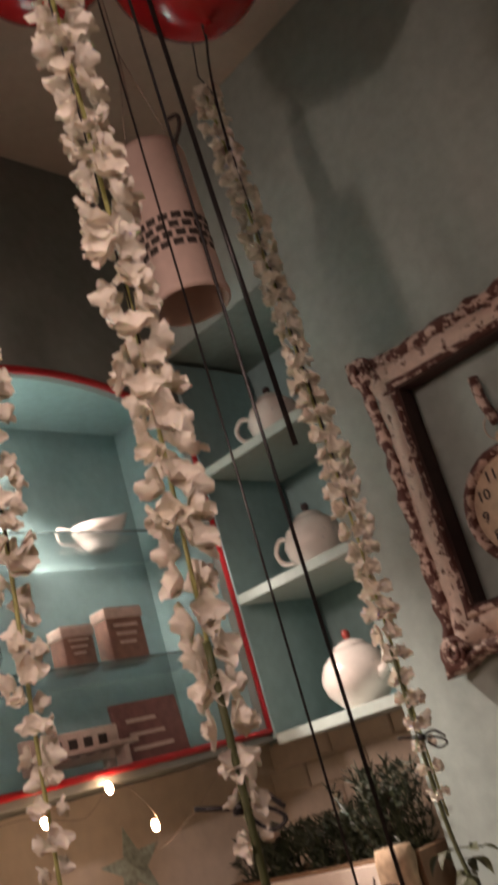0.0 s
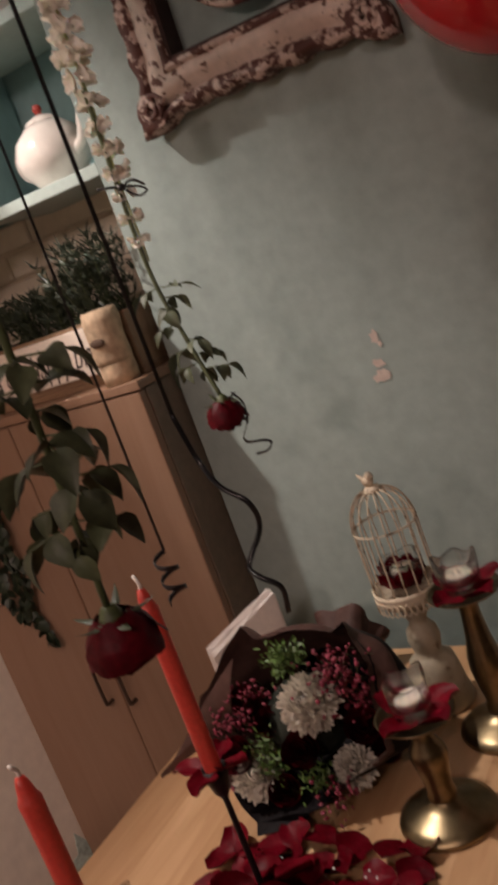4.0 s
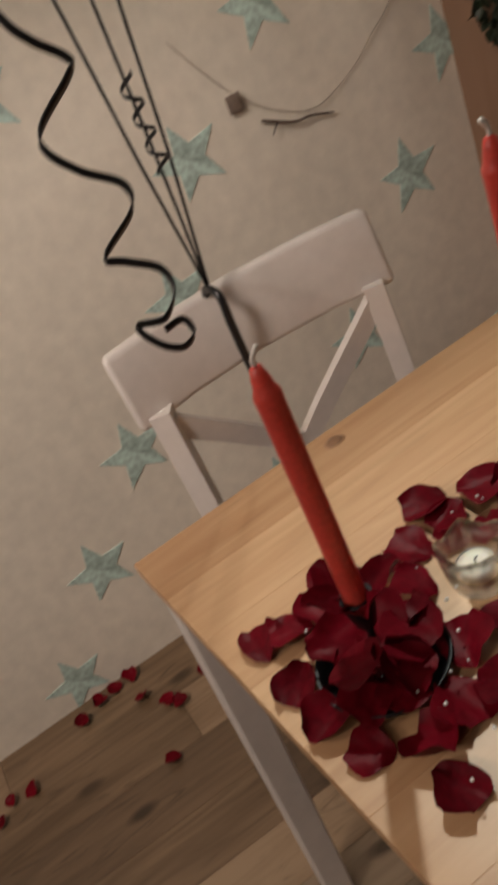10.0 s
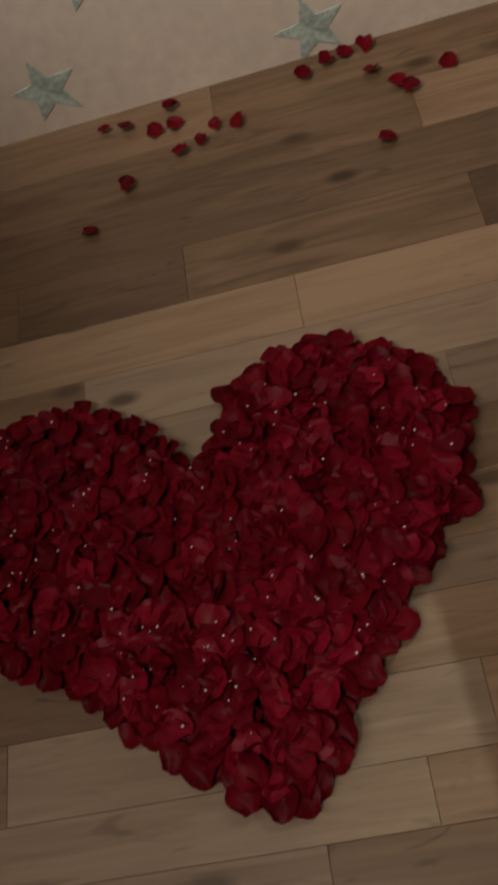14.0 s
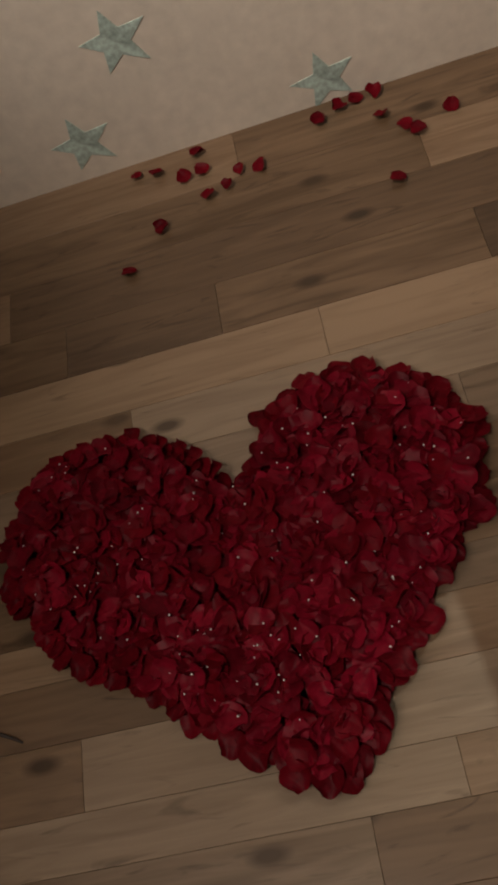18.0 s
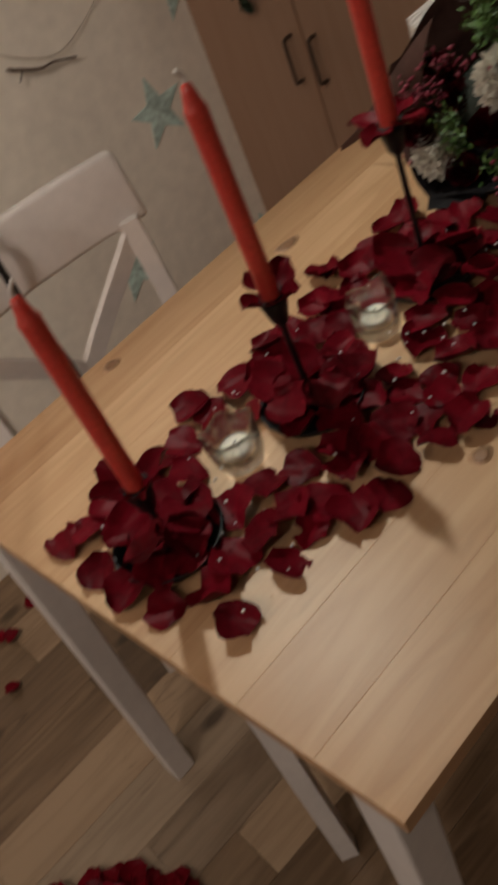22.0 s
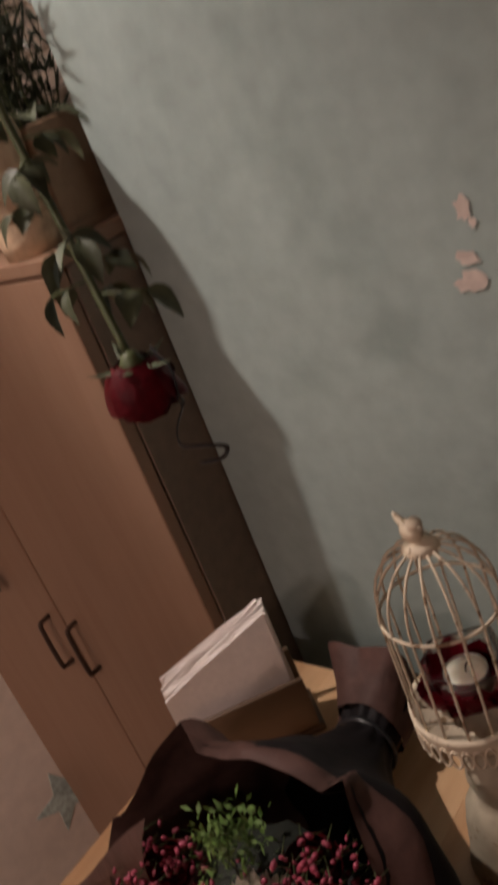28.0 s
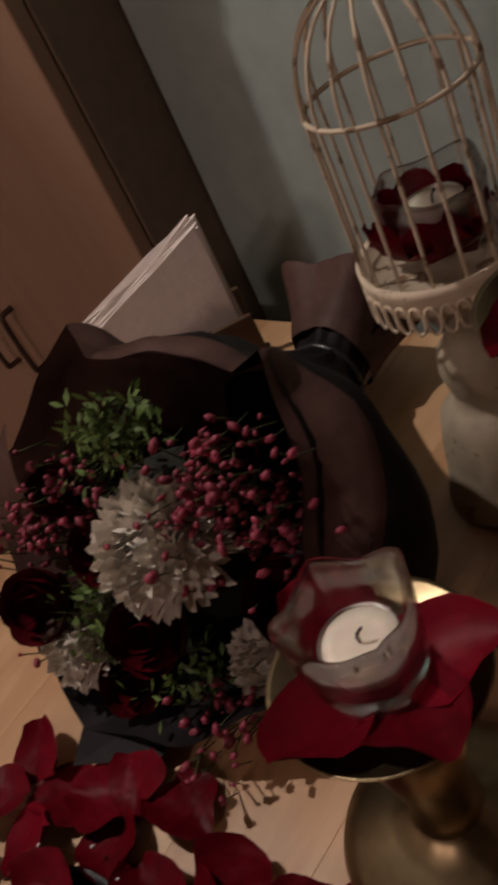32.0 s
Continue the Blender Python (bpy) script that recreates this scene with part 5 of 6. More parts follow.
balloon((1.546, -0.208, 1.762), .1195, (2, -3, 0), 1.613)
balloon((1.147, -.432, 3.031), .150, (0, 0, 0), .25)
balloon((1.05, -.69, 3.031), .150, (0, 0, 0), 0)

# ---- hanging enamel shade ----
pd = thing("hanging_lantern", "pale enamel cylinder hanging on wires with lettered band", "lantern", at=pose(.960, -.470, 2.395))
part("shell", lathe([(.062, 0), (.066, .002), (.067, .010), (.064, .016), (.0625, .29), (.058, .305), (.0, .306), (0, .300), (.055, .298), (.058, .28), (.059, .02), (.060, .004), (.062, 0)], 40), TIN_PINK, pd)
for row in range(4):
    for i in range(7):
        a = math.radians(-100 + 20 * i + 7 * (row % 2))
        bm = box((-.008, -.0008, -.006), (.008, .0012, .006))
        part("letter_bar", bm, INK, pd, smooth=False).matrix_basis = pose(.0632 * math.cos(a), .0632 * math.sin(a), .085 + .017 * row, 0, 0, math.degrees(a) + 90)
for a in (.5, 2.6, 4.7):
    part("wire", tube([Vector((.05 * math.cos(a), .05 * math.sin(a), .30)), Vector((.0, 0, .55)), Vector((0, 0, CEIL - 2.395))], .0012, 5), WIRE, pd)
part("hook", tube(spline([(.06, 0, .28), (.085, 0, .30), (.09, 0, .325), (.07, 0, .335)], 5), .004, 6), INK, pd)

# ---- bouquet ----
# it lies with its foot towards the table's near side and its face up towards the room
BQ = pose(1.075, -.430, TOP, 0, 0, -28)
bq = thing("bouquet", "wrapped bouquet of roses, white mums and pink buds", "bouquet", at=BQ)


def local(x, y, z):
    return BQ.inverted() @ Vector((x, y, z))


# the wrap is a cone of paper that lies on the table: open towards the room, gathered and flared at the wall end
RINGS = [((1.002, -.122, .812), .042, (0, -.25, 1)), ((1.012, -.165, .800), .036, (0, .05, 1)), ((1.020, -.210, .790), .030, (0, .2, 1)), ((1.035, -.290, .806), .066, (0, .35, 1)),
         ((1.048, -.370, .832), .112, (0, .55, 1)), ((1.052, -.425, .858), .142, (0, .7, .72)), ((1.054, -.455, .872), .158, (0, .7, .72))]


CORNERS = [(-102, .92), (-18, 1.02), (58, .80), (122, .80), (168, 1.16), (258, .92)]


def straight(a):
    """How far the rim lies out, with folds that run half straight from corner to corner."""
    a = (a + 102) % 360 - 102
    for (a1, r1), (a2, r2) in zip(CORNERS, CORNERS[1:]):
        if a <= a2:
            d1, d2 = math.radians(a - a1), math.radians(a2 - a)
            chord = r1 * r2 * math.sin(d1 + d2) / (r2 * math.sin(d1) + r1 * math.sin(d2) + 1e-9)
            return .58 * chord + .42 * (r1 + (r2 - r1) * d1 / (d1 + d2))
    return 1.0


def on_wrap(t, a, grow=0.0, seed=0.0, ruffle=1.0):
    """A place on the wrap: t runs from the tail to the rim, a in degrees round it from +x over the top."""
    k = min(int(t * 6), 5)
    f = t * 6 - k
    (c0, r0, u0), (c1, r1, u1) = RINGS[k], RINGS[k + 1]
    c = Vector(c0).lerp(Vector(c1), f)
    up = Vector(u0).lerp(Vector(u1), f).normalized()
    r = r0 + (r1 - r0) * f + grow
    b = math.radians(a)
    late = max(0, t - .55) / .45
    r *= 1 + late * (straight(a) * 1.06 - 1)
    r *= 1 + .5 * math.exp(-((a - 2) / 40) ** 2) * math.exp(-((t - .68) / .16) ** 2)
    tail = max(0, .3 - t) / .3
    r *= 1 + ruffle * (.03 * math.sin(7 * b + seed + 3 * t) + .22 * tail * math.sin(5 * b + seed))
    r += .006 * ruffle * noise.noise(Vector((math.cos(b) * 3, math.sin(b) * 3, t * 6 + seed)))
    p = c + r * (math.cos(b) * Vector((1.06, 0, 0)) + math.sin(b) * up)
    p.z = max(p.z, TOP + .003)
    return BQ.inverted() @ p


def paper(grid):
    bm = bmesh.new()
    rows = [[bm.verts.new(p) for p in row] for row in grid]
    for p, q in zip(rows, rows[1:]):
        for j in range(len(p) - 1):
            bm.faces.new((p[j], p[j + 1], q[j + 1], q[j]))
    bmesh.ops.recalc_face_normals(bm, faces=bm.faces)
    return bm


part("paper_sheet", paper([[on_wrap(.955 * t / 24, a, 0, 1.0) for a in range(-100, 262, 6)] for t in range(25)]), BLACK_WRAP, bq, "wrapping paper cone, its shadow side put in as black")
part("paper_lining", paper([[on_wrap(.5 + .5 * t / 10, a, -.006, 1.0) for a in range(-30, 235, 5)] for t in range(11)]), KRAFT, bq, "brown translucent wrapping paper")


def lip(a0, a1, wide, seed, at=1.0):
    """The brown paper folded over the rim."""
    rows = []
    n = 8
    for i in range(n + 1):
        t = i / n
        row = []
        for j in range(41):
            a = a0 + (a1 - a0) * j / 40
            w = wide * math.sin(math.pi * (.06 + .88 * j / 40)) ** .6 * (1 + .25 * math.sin(.05 * a + seed))
            row.append(on_wrap(at - .55 * w / .06 * t * .45, a, -.005 + .006 * math.sin(math.pi * min(1, t * 1.1)) + .003 * t, 1.0))
        rows.append(row)
    return paper(rows)


part("folded_lip", lip(-30, 100, .056, .4), KRAFT, bq, "brown paper lip folded over the rim")
part("folded_lip", lip(96, 210, .058, 2.2), KRAFT, bq, "brown paper lip folded over the rim")
part("tail_sheet", paper([[on_wrap(.27 - .27 * t / 6, a, .006 + .01 * t / 6, 2.5, .9) for a in range(-40, 190, 8)] for t in range(7)]), KRAFT, bq, "brown paper flaring at the tied end")
part("tie", tube([on_wrap(.33, a, .003, 1.0, 0) for a in range(0, 361, 15)], .004, 6), RIBBON, bq, "black ribbon tie")
for tip, upper, lower, sheet in (((.775, -.470, .765), (1.000, -.462, .972), (.950, -.462, .845), KRAFT),):
    flap = bmesh.new()
    rows = []
    for i in range(7):
        f = i / 6
        a, b = Vector(upper).lerp(Vector(tip), f), Vector(lower).lerp(Vector(tip), f)
        rows.append([flap.verts.new(local(*(a.lerp(b, j / 5) + Vector((0, -.010 * math.sin(math.pi * j / 5) * (1 - f), .004 * math.sin(6 * f + j)))))) for j in range(6)])
    for p, q in zip(rows, rows[1:]):
        for j in range(5):
            flap.faces.new((p[j], p[j + 1], q[j + 1], q[j]))
    bmesh.ops.remove_doubles(flap, verts=flap.verts, dist=.0003)
    part("paper_corner", flap, sheet, bq, "pointed corner of wrapping paper")
tipsheet = bmesh.new()
tv = [tipsheet.verts.new(local(*c)) for c in ((.985, -.470, .765), (1.085, -.480, .762), (1.075, -.548, .752), (1.018, -.580, .757), (.995, -.540, .757))]
tipsheet.faces.new(tv)
bmesh.ops.solidify(tipsheet, geom=tipsheet.faces[:], thickness=.0012)
part("paper_tip", tipsheet, BLACK_WRAP, bq, "black paper corner on the table", smooth=False)


def mum_bm(r, seed):
    """A full dome of narrow petals that bend inwards."""
    rnd = random.Random(seed)
    bm = bmesh.new()
    n = 170
    heart_ball = bmesh.new()
    bmesh.ops.create_icosphere(heart_ball, subdivisions=2, radius=r * .50)
    join(bm, heart_ball, Matrix.Translation((0, 0, r * .12)))
    for i in range(n):
        q = (i + .5) / n
        tilt = 92 - 112 * q ** .62 + rnd.uniform(-7, 7)
        p = petal(r * (.52 + .20 * q) * rnd.uniform(.85, 1.12), r * .27, .5, -.42, 0, 4, 2, seed + i, .9)
        join(bm, p, Matrix.Translation((0, 0, r * .12)) @ pose(0, 0, 0, 0, 0, 137.5 * i + rnd.uniform(-8, 8)) @ pose(0, 0, 0, tilt, 0, 0) @ Matrix.Translation((0, r * .30, 0)))
    return bm


FACE = Vector((.34, -.66, .66)).normalized()
face_turn = (BQ.to_3x3().inverted() @ FACE).to_track_quat("Z", "Y").to_matrix().to_4x4()
for (x, y, z), r in (((1.108, -.478, .903), .047), ((1.000, -.512, .805), .040), ((1.140, -.470, .790), .034)):
    f = part("white_mum", mum_bm(r, int(r * 1000)), MUM, bq, "white many-petalled chrysanthemum")
    f.matrix_basis = Matrix.Translation(local(x, y, z) - face_turn.to_3x3() @ Vector((0, 0, r * .3))) @ face_turn
for k, ((x, y, z), s) in enumerate((((.980, -.515, .842), .052), ((1.085, -.505, .842), .054), ((1.165, -.455, .845), .052), ((1.045, -.52, .785), .045), ((.985, -.455, .895), .045), ((1.13, -.42, .925), .045), ((1.03, -.475, .870), .045), ((1.185, -.44, .80), .042))):
    f = part("rose", rose_bm(s, 50 + k, 4), DARK_BLOOM, bq, "very dark red rose")
    f.matrix_basis = Matrix.Translation(local(x, y, z) - face_turn.to_3x3() @ Vector((0, 0, s * .5))) @ face_turn
rnd = random.Random(77)


def scatter(centres, n, spread):
    for c, k in centres:
        for _ in range(int(n * k)):
            yield local(*c) + Vector((rnd.gauss(0, spread), rnd.gauss(0, spread), rnd.gauss(0, spread * .8)))


# pink buds on fine stalks
buds, stalks = bmesh.new(), bmesh.new()
for p in scatter((((1.145, -.447, .930), 1.5), ((.955, -.463, .865), 1.6), ((1.160, -.425, .880), 1.2), ((.995, -.46, .90), .8), ((1.127, -.513, .782), .6), ((.965, -.50, .815), .5), ((1.10, -.46, .90), .5)), 95, .0185):
    b = bmesh.new()
    bmesh.ops.create_icosphere(b, subdivisions=1, radius=rnd.uniform(.0017, .0038))
    join(buds, b, Matrix.Translation(p) @ Euler((rnd.uniform(0, 3), rnd.uniform(0, 3), 0)).to_matrix().to_4x4() @ Matrix.Diagonal((1, .8, 1.4, 1)))
    join(stalks, tube([p, p - face_turn.to_3x3() @ Vector((rnd.uniform(-.01, .01), rnd.uniform(-.01, .01), .03))], .0006, 4))
tagged(part("pink_buds", buds, PINK, bq, "tiny dusty pink buds"), kind="stuff")
tagged(part("bud_stalks", stalks, STEM, bq), kind="stuff")
# green sprigs
gr = bmesh.new()
for p in scatter((((1.072, -.445, .955), 2.6), ((1.018, -.490, .838), 1.6), ((1.030, -.505, .815), 1.2), ((1.096, -.501, .795), 1.5), ((1.06, -.43, .935), .8)), 110, .0135):
    d = Vector((rnd.uniform(-1, 1), rnd.uniform(-1, 1), rnd.uniform(-.2, 1))).normalized()
    w = d.orthogonal().normalized() * rnd.uniform(.0014, .0028)
    ln = rnd.uniform(.008, .014)
    gr.faces.new([gr.verts.new(c) for c in (p, p + d * ln * .5 + w, p + d * ln, p + d * ln * .5 - w)])
tagged(part("green_sprigs", gr, FERN, bq, "fresh green filler sprigs"), kind="stuff")
# added near-black ball that stands for the shade between the flowers
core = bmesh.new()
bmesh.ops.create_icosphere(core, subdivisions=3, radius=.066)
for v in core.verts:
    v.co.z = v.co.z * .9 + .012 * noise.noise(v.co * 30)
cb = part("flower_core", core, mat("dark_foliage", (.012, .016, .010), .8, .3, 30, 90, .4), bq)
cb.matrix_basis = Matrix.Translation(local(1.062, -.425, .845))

# ---- loose rose petals ----
PETALS = []
for i in range(8):
    me = bpy.data.meshes.new("rose_petal")
    bm = petal(.054, .055, (.26, .14, .36, .20, .30, .12, .38, .2)[i], (.12, .3, .05, .25, .1, .4, .15, .3)[i], (.06, .0, .1, .04, .02, .08, .0, .05)[i], 6, 5, i)
    for v in bm.verts:
        v.co.y -= .029
    bm.to_mesh(me)
    bm.free()
    for p in me.polygons:
        p.use_smooth = True
    me.materials.append(PETAL)
    PETALS.append(me)


def loose_petal(x, y, z, s, rnd, group, label, tilt=18):
    ob = new("rose_petal", PETALS[rnd.randrange(8)])
    ob.matrix_basis = pose(x, y, z, rnd.uniform(-tilt, tilt), rnd.uniform(-tilt, tilt), rnd.uniform(0, 360)) @ Matrix.Diagonal((s, s, s, 1))
    return tagged(ob, label, "petal", group)


rnd = random.Random(12)
SPOTS = [(1.151, -1.25), (1.225, -1.225), (1.190, -1.208), (1.227, -1.147), (1.166, -1.167), (.982, -1.221), (.968, -1.252), (1.038, -1.254), (1.096, -1.265),
         (.95, -1.155), (.955, -1.014), (.983, -.965), (.992, -1.067), (.991, -1.107), (1.189, -1.093), (1.224, -1.096), (1.162, -1.035), (1.21, -1.013),
         (1.267, -1.018), (1.258, -.979), (1.158, -.967), (1.286, -.896), (.953, -.737), (.976, -.625), (.968, -.885), (.946, -.732), (.986, -.808), (1.044, -.589),
         (1.117, -.568), (1.225, -.583), (1.258, -.654), (1.281, -.677), (1.271, -.784), (1.268, -.846), (1.283, -.742), (1.29, -.905), (1.218, -.859), (1.192, -.644)]
sticks = ((1.086, -1.184), (1.100, -.943), (1.094, -.692))
cups = ((1.080, -1.054), (1.098, -.806))
spots = list(SPOTS)
tries = 0
while len(spots) < 118 and tries < 6000:
    tries += 1
    y = rnd.uniform(-1.24, -.57)
    x = rnd.uniform(.975, 1.275 if y > -1.1 else 1.20)
    if any(math.hypot(x - a, y - b) < .040 for a, b in cups):
        continue
    if min(math.hypot(x - a, y - b) for a, b in spots) > .034:
        spots.append((x, y))
for i, (x, y) in enumerate(spots):
    if min(math.hypot(x - a, y - b) for a, b in cups) < .046:
        continue
    on_dish = min(math.hypot(x - a, y - b) for a, b in sticks) < .075
    z = TOP + (.020 if on_dish else .006) + .003 * (i % 3)
    loose_petal(x, y, z, rnd.uniform(.82, 1.08), rnd, "petals on the table", "dark red rose petal lying on the pine table", 19)
for k, (x, y) in enumerate(sticks):
    for j in range(5):
        a = 1.26 * j + k
        loose_petal(x + .040 * math.cos(a), y + .040 * math.sin(a), TOP + .026 + .004 * j, 1.1, rnd, "petals on the table", "dark red rose petal lying in the candle dish", 30)
FLOOR_SPOTS = [(.03, -1.789), (.03, -1.944), (.045, -1.891), (.085, -1.836), (.085, -1.794), (.169, -1.787), (.162, -1.744), (.124, -1.706), (.133, -1.66), (.219, -1.907),
               (.316, -1.999), (.06, -1.501), (.045, -1.454), (.035, -1.413), (.04, -1.367), (.113, -1.369), (.171, -1.336), (.199, -1.308), (.316, -1.389), (.158, -1.224)]
for i, (x, y) in enumerate(FLOOR_SPOTS):
    loose_petal(x, y, .010, .50 if i in (6, 7, 1) else .66, rnd, "petals on the floor", "single red rose petal on the wooden floor", 25)
crumb = link("dark_twig", tube(spline([(1.215, -2.40, .006), (1.235, -2.36, .008), (1.252, -2.333, .005)], 4), .004, 6, .5), INK, None)
tagged(crumb, "small dark twig lying on the wooden floor", "twig")

# ---- the heart of petals ----
heart = thing("petal_heart", "large heart of heaped red rose petals on the floor", "petal heart", at=pose(.872, -1.885, 0))


def in_heart(u, v, grow=0.0):
    r = .235 + grow
    if (u - .07) ** 2 + (abs(v) - (.236 if v > 0 else .225)) ** 2 < (r - (.016 if v > 0 else 0)) ** 2:
        return True
    if .02 < u <= .242 and abs(v) < .40:
        return abs(v) < .232 + r * .72 * (1 if u > .1 else .9) and u > .05
    return .242 <= u and abs(v) < (1.0 if v > 0 else 1.08) * (.617 + grow * 1.3 - u)


rnd = random.Random(40)
inner, edge = [], []
step = .0265
for i in range(-8, 24):
    for j in range(-18, 19):
        u, v = i * step + rnd.uniform(-.010, .010), (j + .5 * (i % 2)) * step + rnd.uniform(-.010, .010)
        if in_heart(u, v, -.008):
            (inner if in_heart(u, v, -.045) else edge).append((u, v))
spots = edge + inner
rnd.shuffle(inner)
singles, rest = edge + inner[:max(0, 300 - len(edge))], inner[max(0, 300 - len(edge)):]


def heart_pose(u, v, rim):
    v += .105 * u - (.012 if v < 0 else 0)
    out = math.degrees(math.atan2(v, u - .18)) - 90
    if rim:
        return pose(u, v, .012 + rnd.uniform(0, .006), rnd.uniform(-24, -8), rnd.uniform(-14, 14), out + rnd.uniform(-25, 25)) @ Matrix.Diagonal((.92, .92, .92, 1))
    s = rnd.uniform(.74, 1.02)
    return pose(u, v, .022 + rnd.uniform(0, .016), rnd.uniform(-24, 24), rnd.uniform(-22, 22), rnd.uniform(0, 360)) @ Matrix.Diagonal((s, s, s, 1))


for k, (u, v) in enumerate(singles):
    ob = new("petal", PETALS[k % 8])
    ob.parent, ob.matrix_basis = heart, heart_pose(u, v, k < len(edge))
verts, faces = [], []
for k, (u, v) in enumerate(rest + [(u + rnd.uniform(-.012, .012), v + rnd.uniform(-.012, .012)) for u, v in inner]):
    m, me, base = heart_pose(u, v, False), PETALS[k % 8], len(verts)
    low = Matrix.Translation((0, 0, -.008)) if k >= len(rest) else Matrix()
    verts += [tuple(low @ m @ w.co) for w in me.vertices]
    faces += [tuple(base + q for q in p.vertices) for p in me.polygons]
me = bpy.data.meshes.new("petal_heap")
me.from_pydata(verts, [], faces)
me.polygons.foreach_set("use_smooth", [True] * len(faces))
HEAP = mat("petal_heap", (.150, .0034, .0130), .36, .2, 25, 120, .10, Specular_IOR_Level=.07)
isl = HEAP.node_tree.nodes
geo = isl.new("ShaderNodeNewGeometry")
hsv = isl.new("ShaderNodeHueSaturation")
mr = isl.new("ShaderNodeMapRange")
mr.inputs["To Min"].default_value, mr.inputs["To Max"].default_value = .6, 1.35
HEAP.node_tree.links.new(geo.outputs["Random Per Island"], mr.inputs["Value"])
HEAP.node_tree.links.new(mr.outputs[0], hsv.inputs["Value"])
pb = isl["Principled BSDF"].inputs["Base Color"]
HEAP.node_tree.links.new(pb.links[0].from_socket, hsv.inputs["Color"])
HEAP.node_tree.links.new(hsv.outputs[0], pb)
me.materials.append(HEAP)
ob = new("petal_heap", me)
ob.parent = heart
ob["kind"] = "stuff"
bed = bmesh.new()
q = .02
for i in range(-10, 34):
    for j in range(-25, 25):
        u, v = i * q, (j + .5) * q
        if in_heart(u, v, -.045):
            v += .105 * u - (.012 if v < 0 else 0)
            bed.faces.new([bed.verts.new((u + a * q / 2, v + b * q / 2, .010)) for a, b in ((-1, -1), (1, -1), (1, 1), (-1, 1))])
bmesh.ops.remove_doubles(bed, verts=bed.verts, dist=.001)
part("petal_underlay", bed, DARK_BLOOM, heart, smooth=False)

# tiny white beads put on the petals in place of their glints
rnd = random.Random(91)
GLINT = mat("dew", (.86, .84, .82), .06, .02, 20, 80, 0)
for owner, count in ((heart, 110), (None, 60)):
    dew = bmesh.new()
    made = 0
    while made < count:
        if owner:
            u, v = rnd.uniform(-.16, .6), rnd.uniform(-.44, .44)
            if not in_heart(u, v, -.04):
                continue
            p = Vector((u, v + .105 * u, rnd.uniform(.040, .050)))
        else:
            p = Vector((rnd.uniform(.99, 1.25), rnd.uniform(-1.22, -.60), TOP + rnd.uniform(.018, .028)))
        made += 1
        d = bmesh.new()
        bmesh.ops.create_icosphere(d, subdivisions=2, radius=rnd.uniform(.0010, .0021))
        join(dew, d, Matrix.Translation(p))
    ob = link("dew_drops", dew, GLINT, owner)
    ob["kind"] = "stuff"
    if not owner:
        tagged(ob, "tiny white beads that stand for glints on the table's rose petals", "dew", kind="stuff")

# ---- floor planks, last of all ----
floor = thing("floor", "wood plank floor in mixed grey-brown oak tones", "floor", kind="structure", at=pose(0, -1.6, 0, 0, 0, -3.6))
part("underlay", box((-.6, -3.6, -.06), (4.4, 2.1, -.0035)), GAP, floor, smooth=False)
rnd = random.Random(8)
TONES = {"L": OAK_LIGHT, "M": FLOOR_WOOD, "D": OAK_DARK, "G": OAK_GREY}
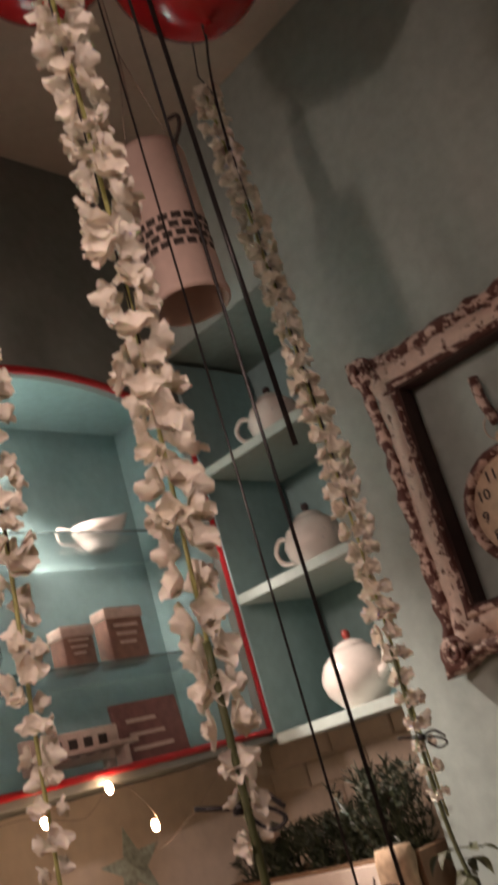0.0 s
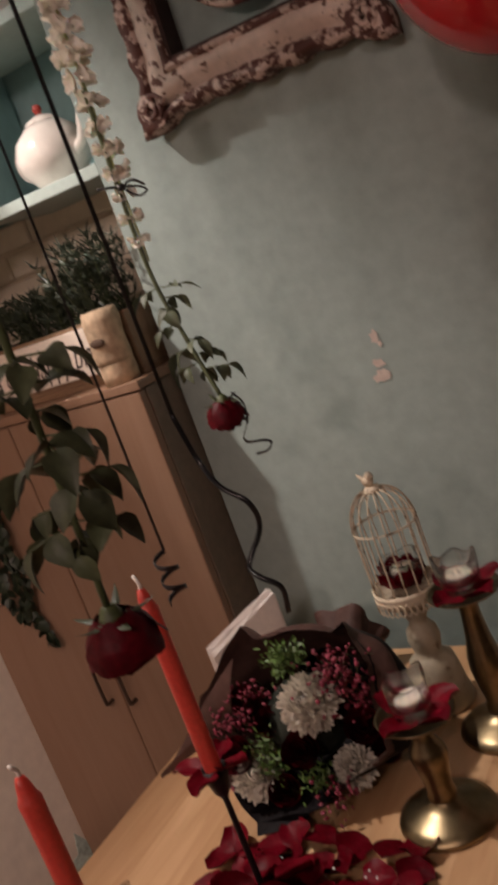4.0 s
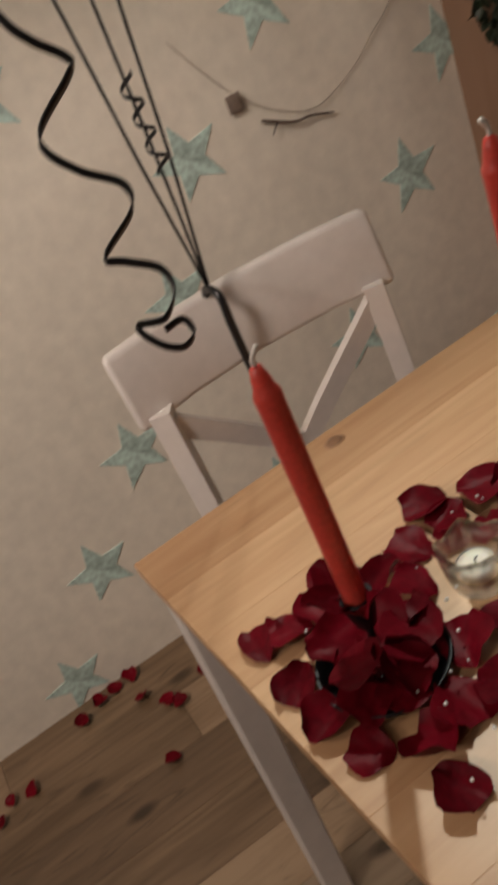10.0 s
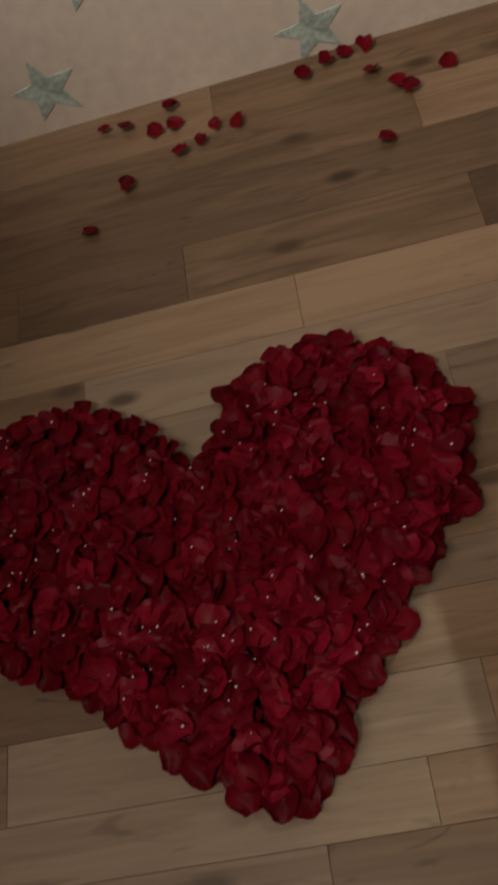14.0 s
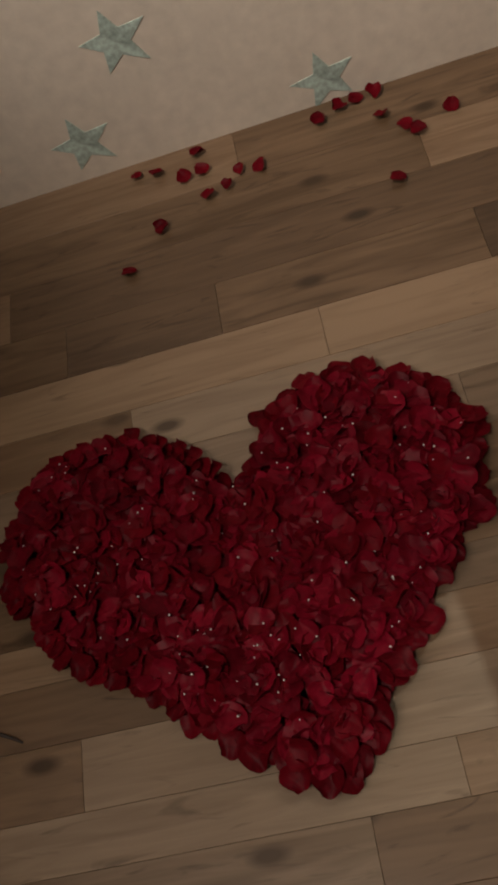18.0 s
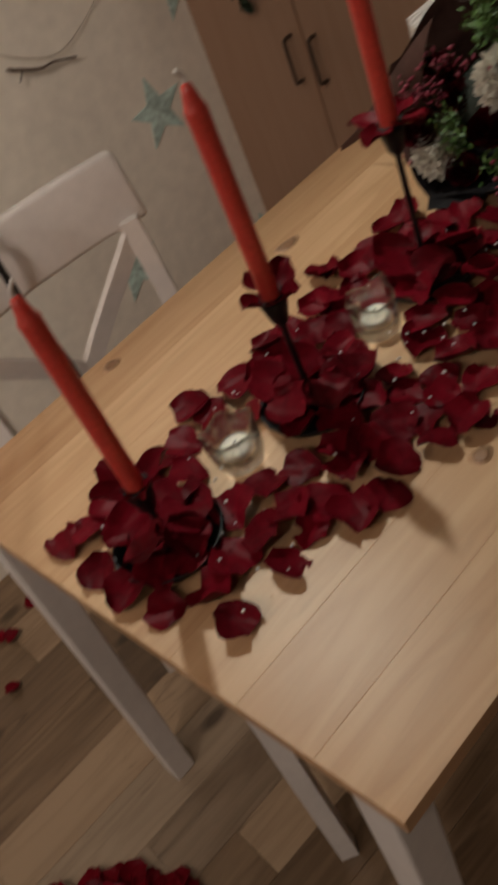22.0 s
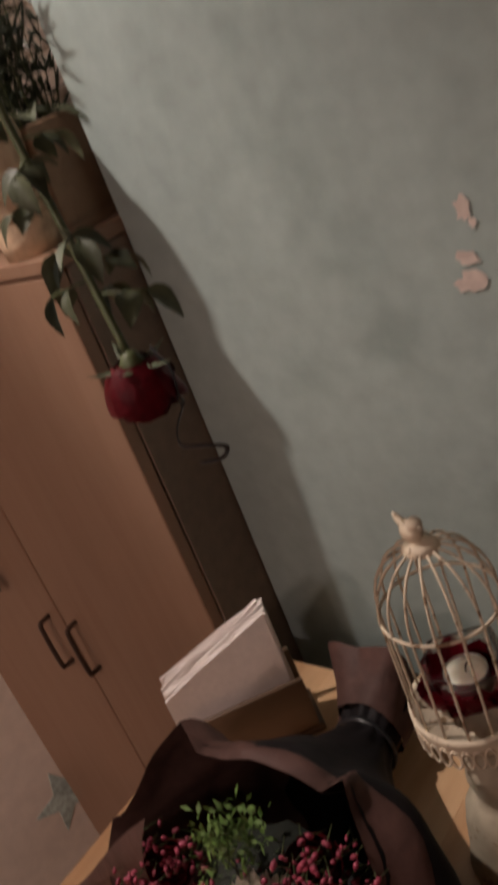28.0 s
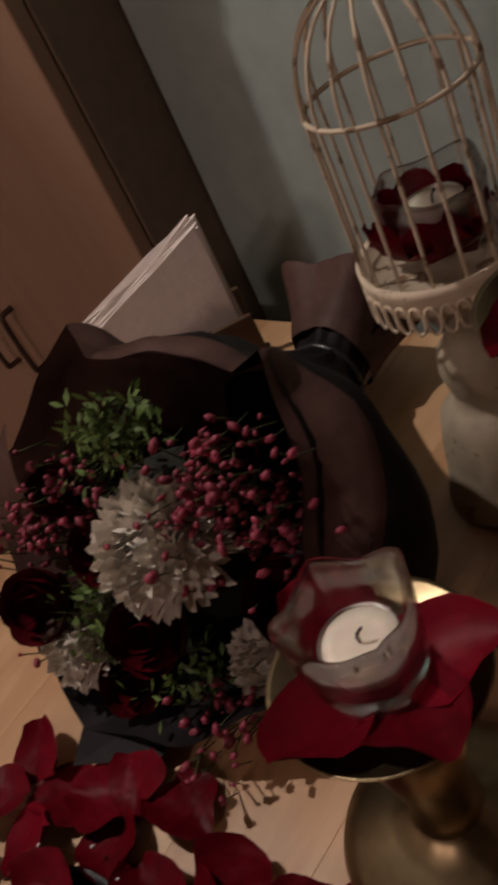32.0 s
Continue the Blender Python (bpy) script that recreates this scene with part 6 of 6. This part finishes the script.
# strips from the star wall outwards: near and far side, then where each board ends and its tone
STRIPS = [(-.16, .147, ((-1.3, "M"), (-.10, "L"), (.95, "M"), (1.95, "L"))), (.147, .290, ((-.95, "L"), (.30, "M"), (1.95, "L"))),
          (.290, .432, ((-.67, "M"), (.62, "D"), (1.95, "M"))), (.432, .568, ((-.54, "M"), (-.20, "D"), (.35, "M"), (1.95, "D"))),
          (.568, .690, ((-1.2, "M"), (.80, "L"), (1.95, "M"))), (.690, .805, ((-.41, "L"), (.72, "G"), (1.95, "L"))), (.805, .920, ((-.72, "L"), (.22, "G"), (1.95, "G"))),
          (.920, 1.028, ((-.62, "D"), (.34, "M"), (1.95, "L"))), (1.028, 1.130, ((-.60, "M"), (.25, "L"), (1.95, "M"))), (1.130, 1.205, ((-.50, "L"), (.30, "G"), (1.95, "M"))),
          (1.205, 1.310, ((-.25, "D"), (.45, "L"), (1.95, "M"))), (1.310, 1.425, ((-.55, "M"), (.15, "G"), (1.95, "L"))), (1.425, 1.512, ((.05, "G"), (1.95, "L"))), (1.512, 1.620, ((-.10, "G"), (.9, "D"), (1.95, "M")))]
x = 1.620
while x < 4.2:
    y, ends = -3.0, []
    while y < 1.95:
        y = min(1.95, y + rnd.choice((.5, .8, 1.1)))
        ends.append((y, rnd.choice("LMMDG")))
    STRIPS.append((x, x + .115, tuple(ends)))
    x += .115
for x0, x1, ends in STRIPS:
    y = -3.55
    for end, tone in ends:
        while y < end - .01:
            stop = end if end - y < 1.4 else y + 1.2
            ob = part("plank", box((.0003, .0003, -.010), (x1 - x0 - .0003, stop - y - .0003, 0), .0006, 1), TONES[tone], floor, smooth=False)
            ob.location = (x0, y, 0)
            y = stop
# white bricks beside the green wall, and cream ones in the recess
wall_brick = thing("wall_brick", "white painted brick wall with dark joints", "wall", kind="structure")
part("joint", box((1.650, .006, 0), (4.3, .28, CEIL)), MORTAR, wall_brick, smooth=False)
BH, BL = .0635, .205
src = part("brick", box((0, 0, 0), (BL - .0035, .03, BH - .0035), .0025, 1), BRICK, wall_brick, smooth=False)
src.location = (1.653, 0, 3.10)
count = 0
for r in range(50):
    z = r * BH + .017
    x = 1.653 + (.020 - BL if r % 2 else 0)
    while x < 2.75 and z < CEIL - BH:
        if x < 1.652:
            b = part("brick", box((1.653, 0, 0), (1.653 + .0165, .03, BH - .0035), .0025, 1), BRICK, wall_brick, smooth=False)
            b.location = (0, 0, z)
        else:
            again(src, wall_brick, Matrix.Translation((x, 0, z)))
        x += BL
bpy.data.objects.remove(src)
s2 = part("brick", box((0, 0, 0), (.19, .02, .058), .004, 1), CREAM, recess_low, smooth=False)
s2.location = (.03, .255, 1.36)
for r in range(6):
    for k in range(5):
        x = .03 + .196 * k - (.098 if r % 2 else 0)
        if (r or k) and x > .02 and x + .19 < .755:
            again(s2, recess_low, Matrix.Translation((x, .255, 1.36 + .064 * r)))
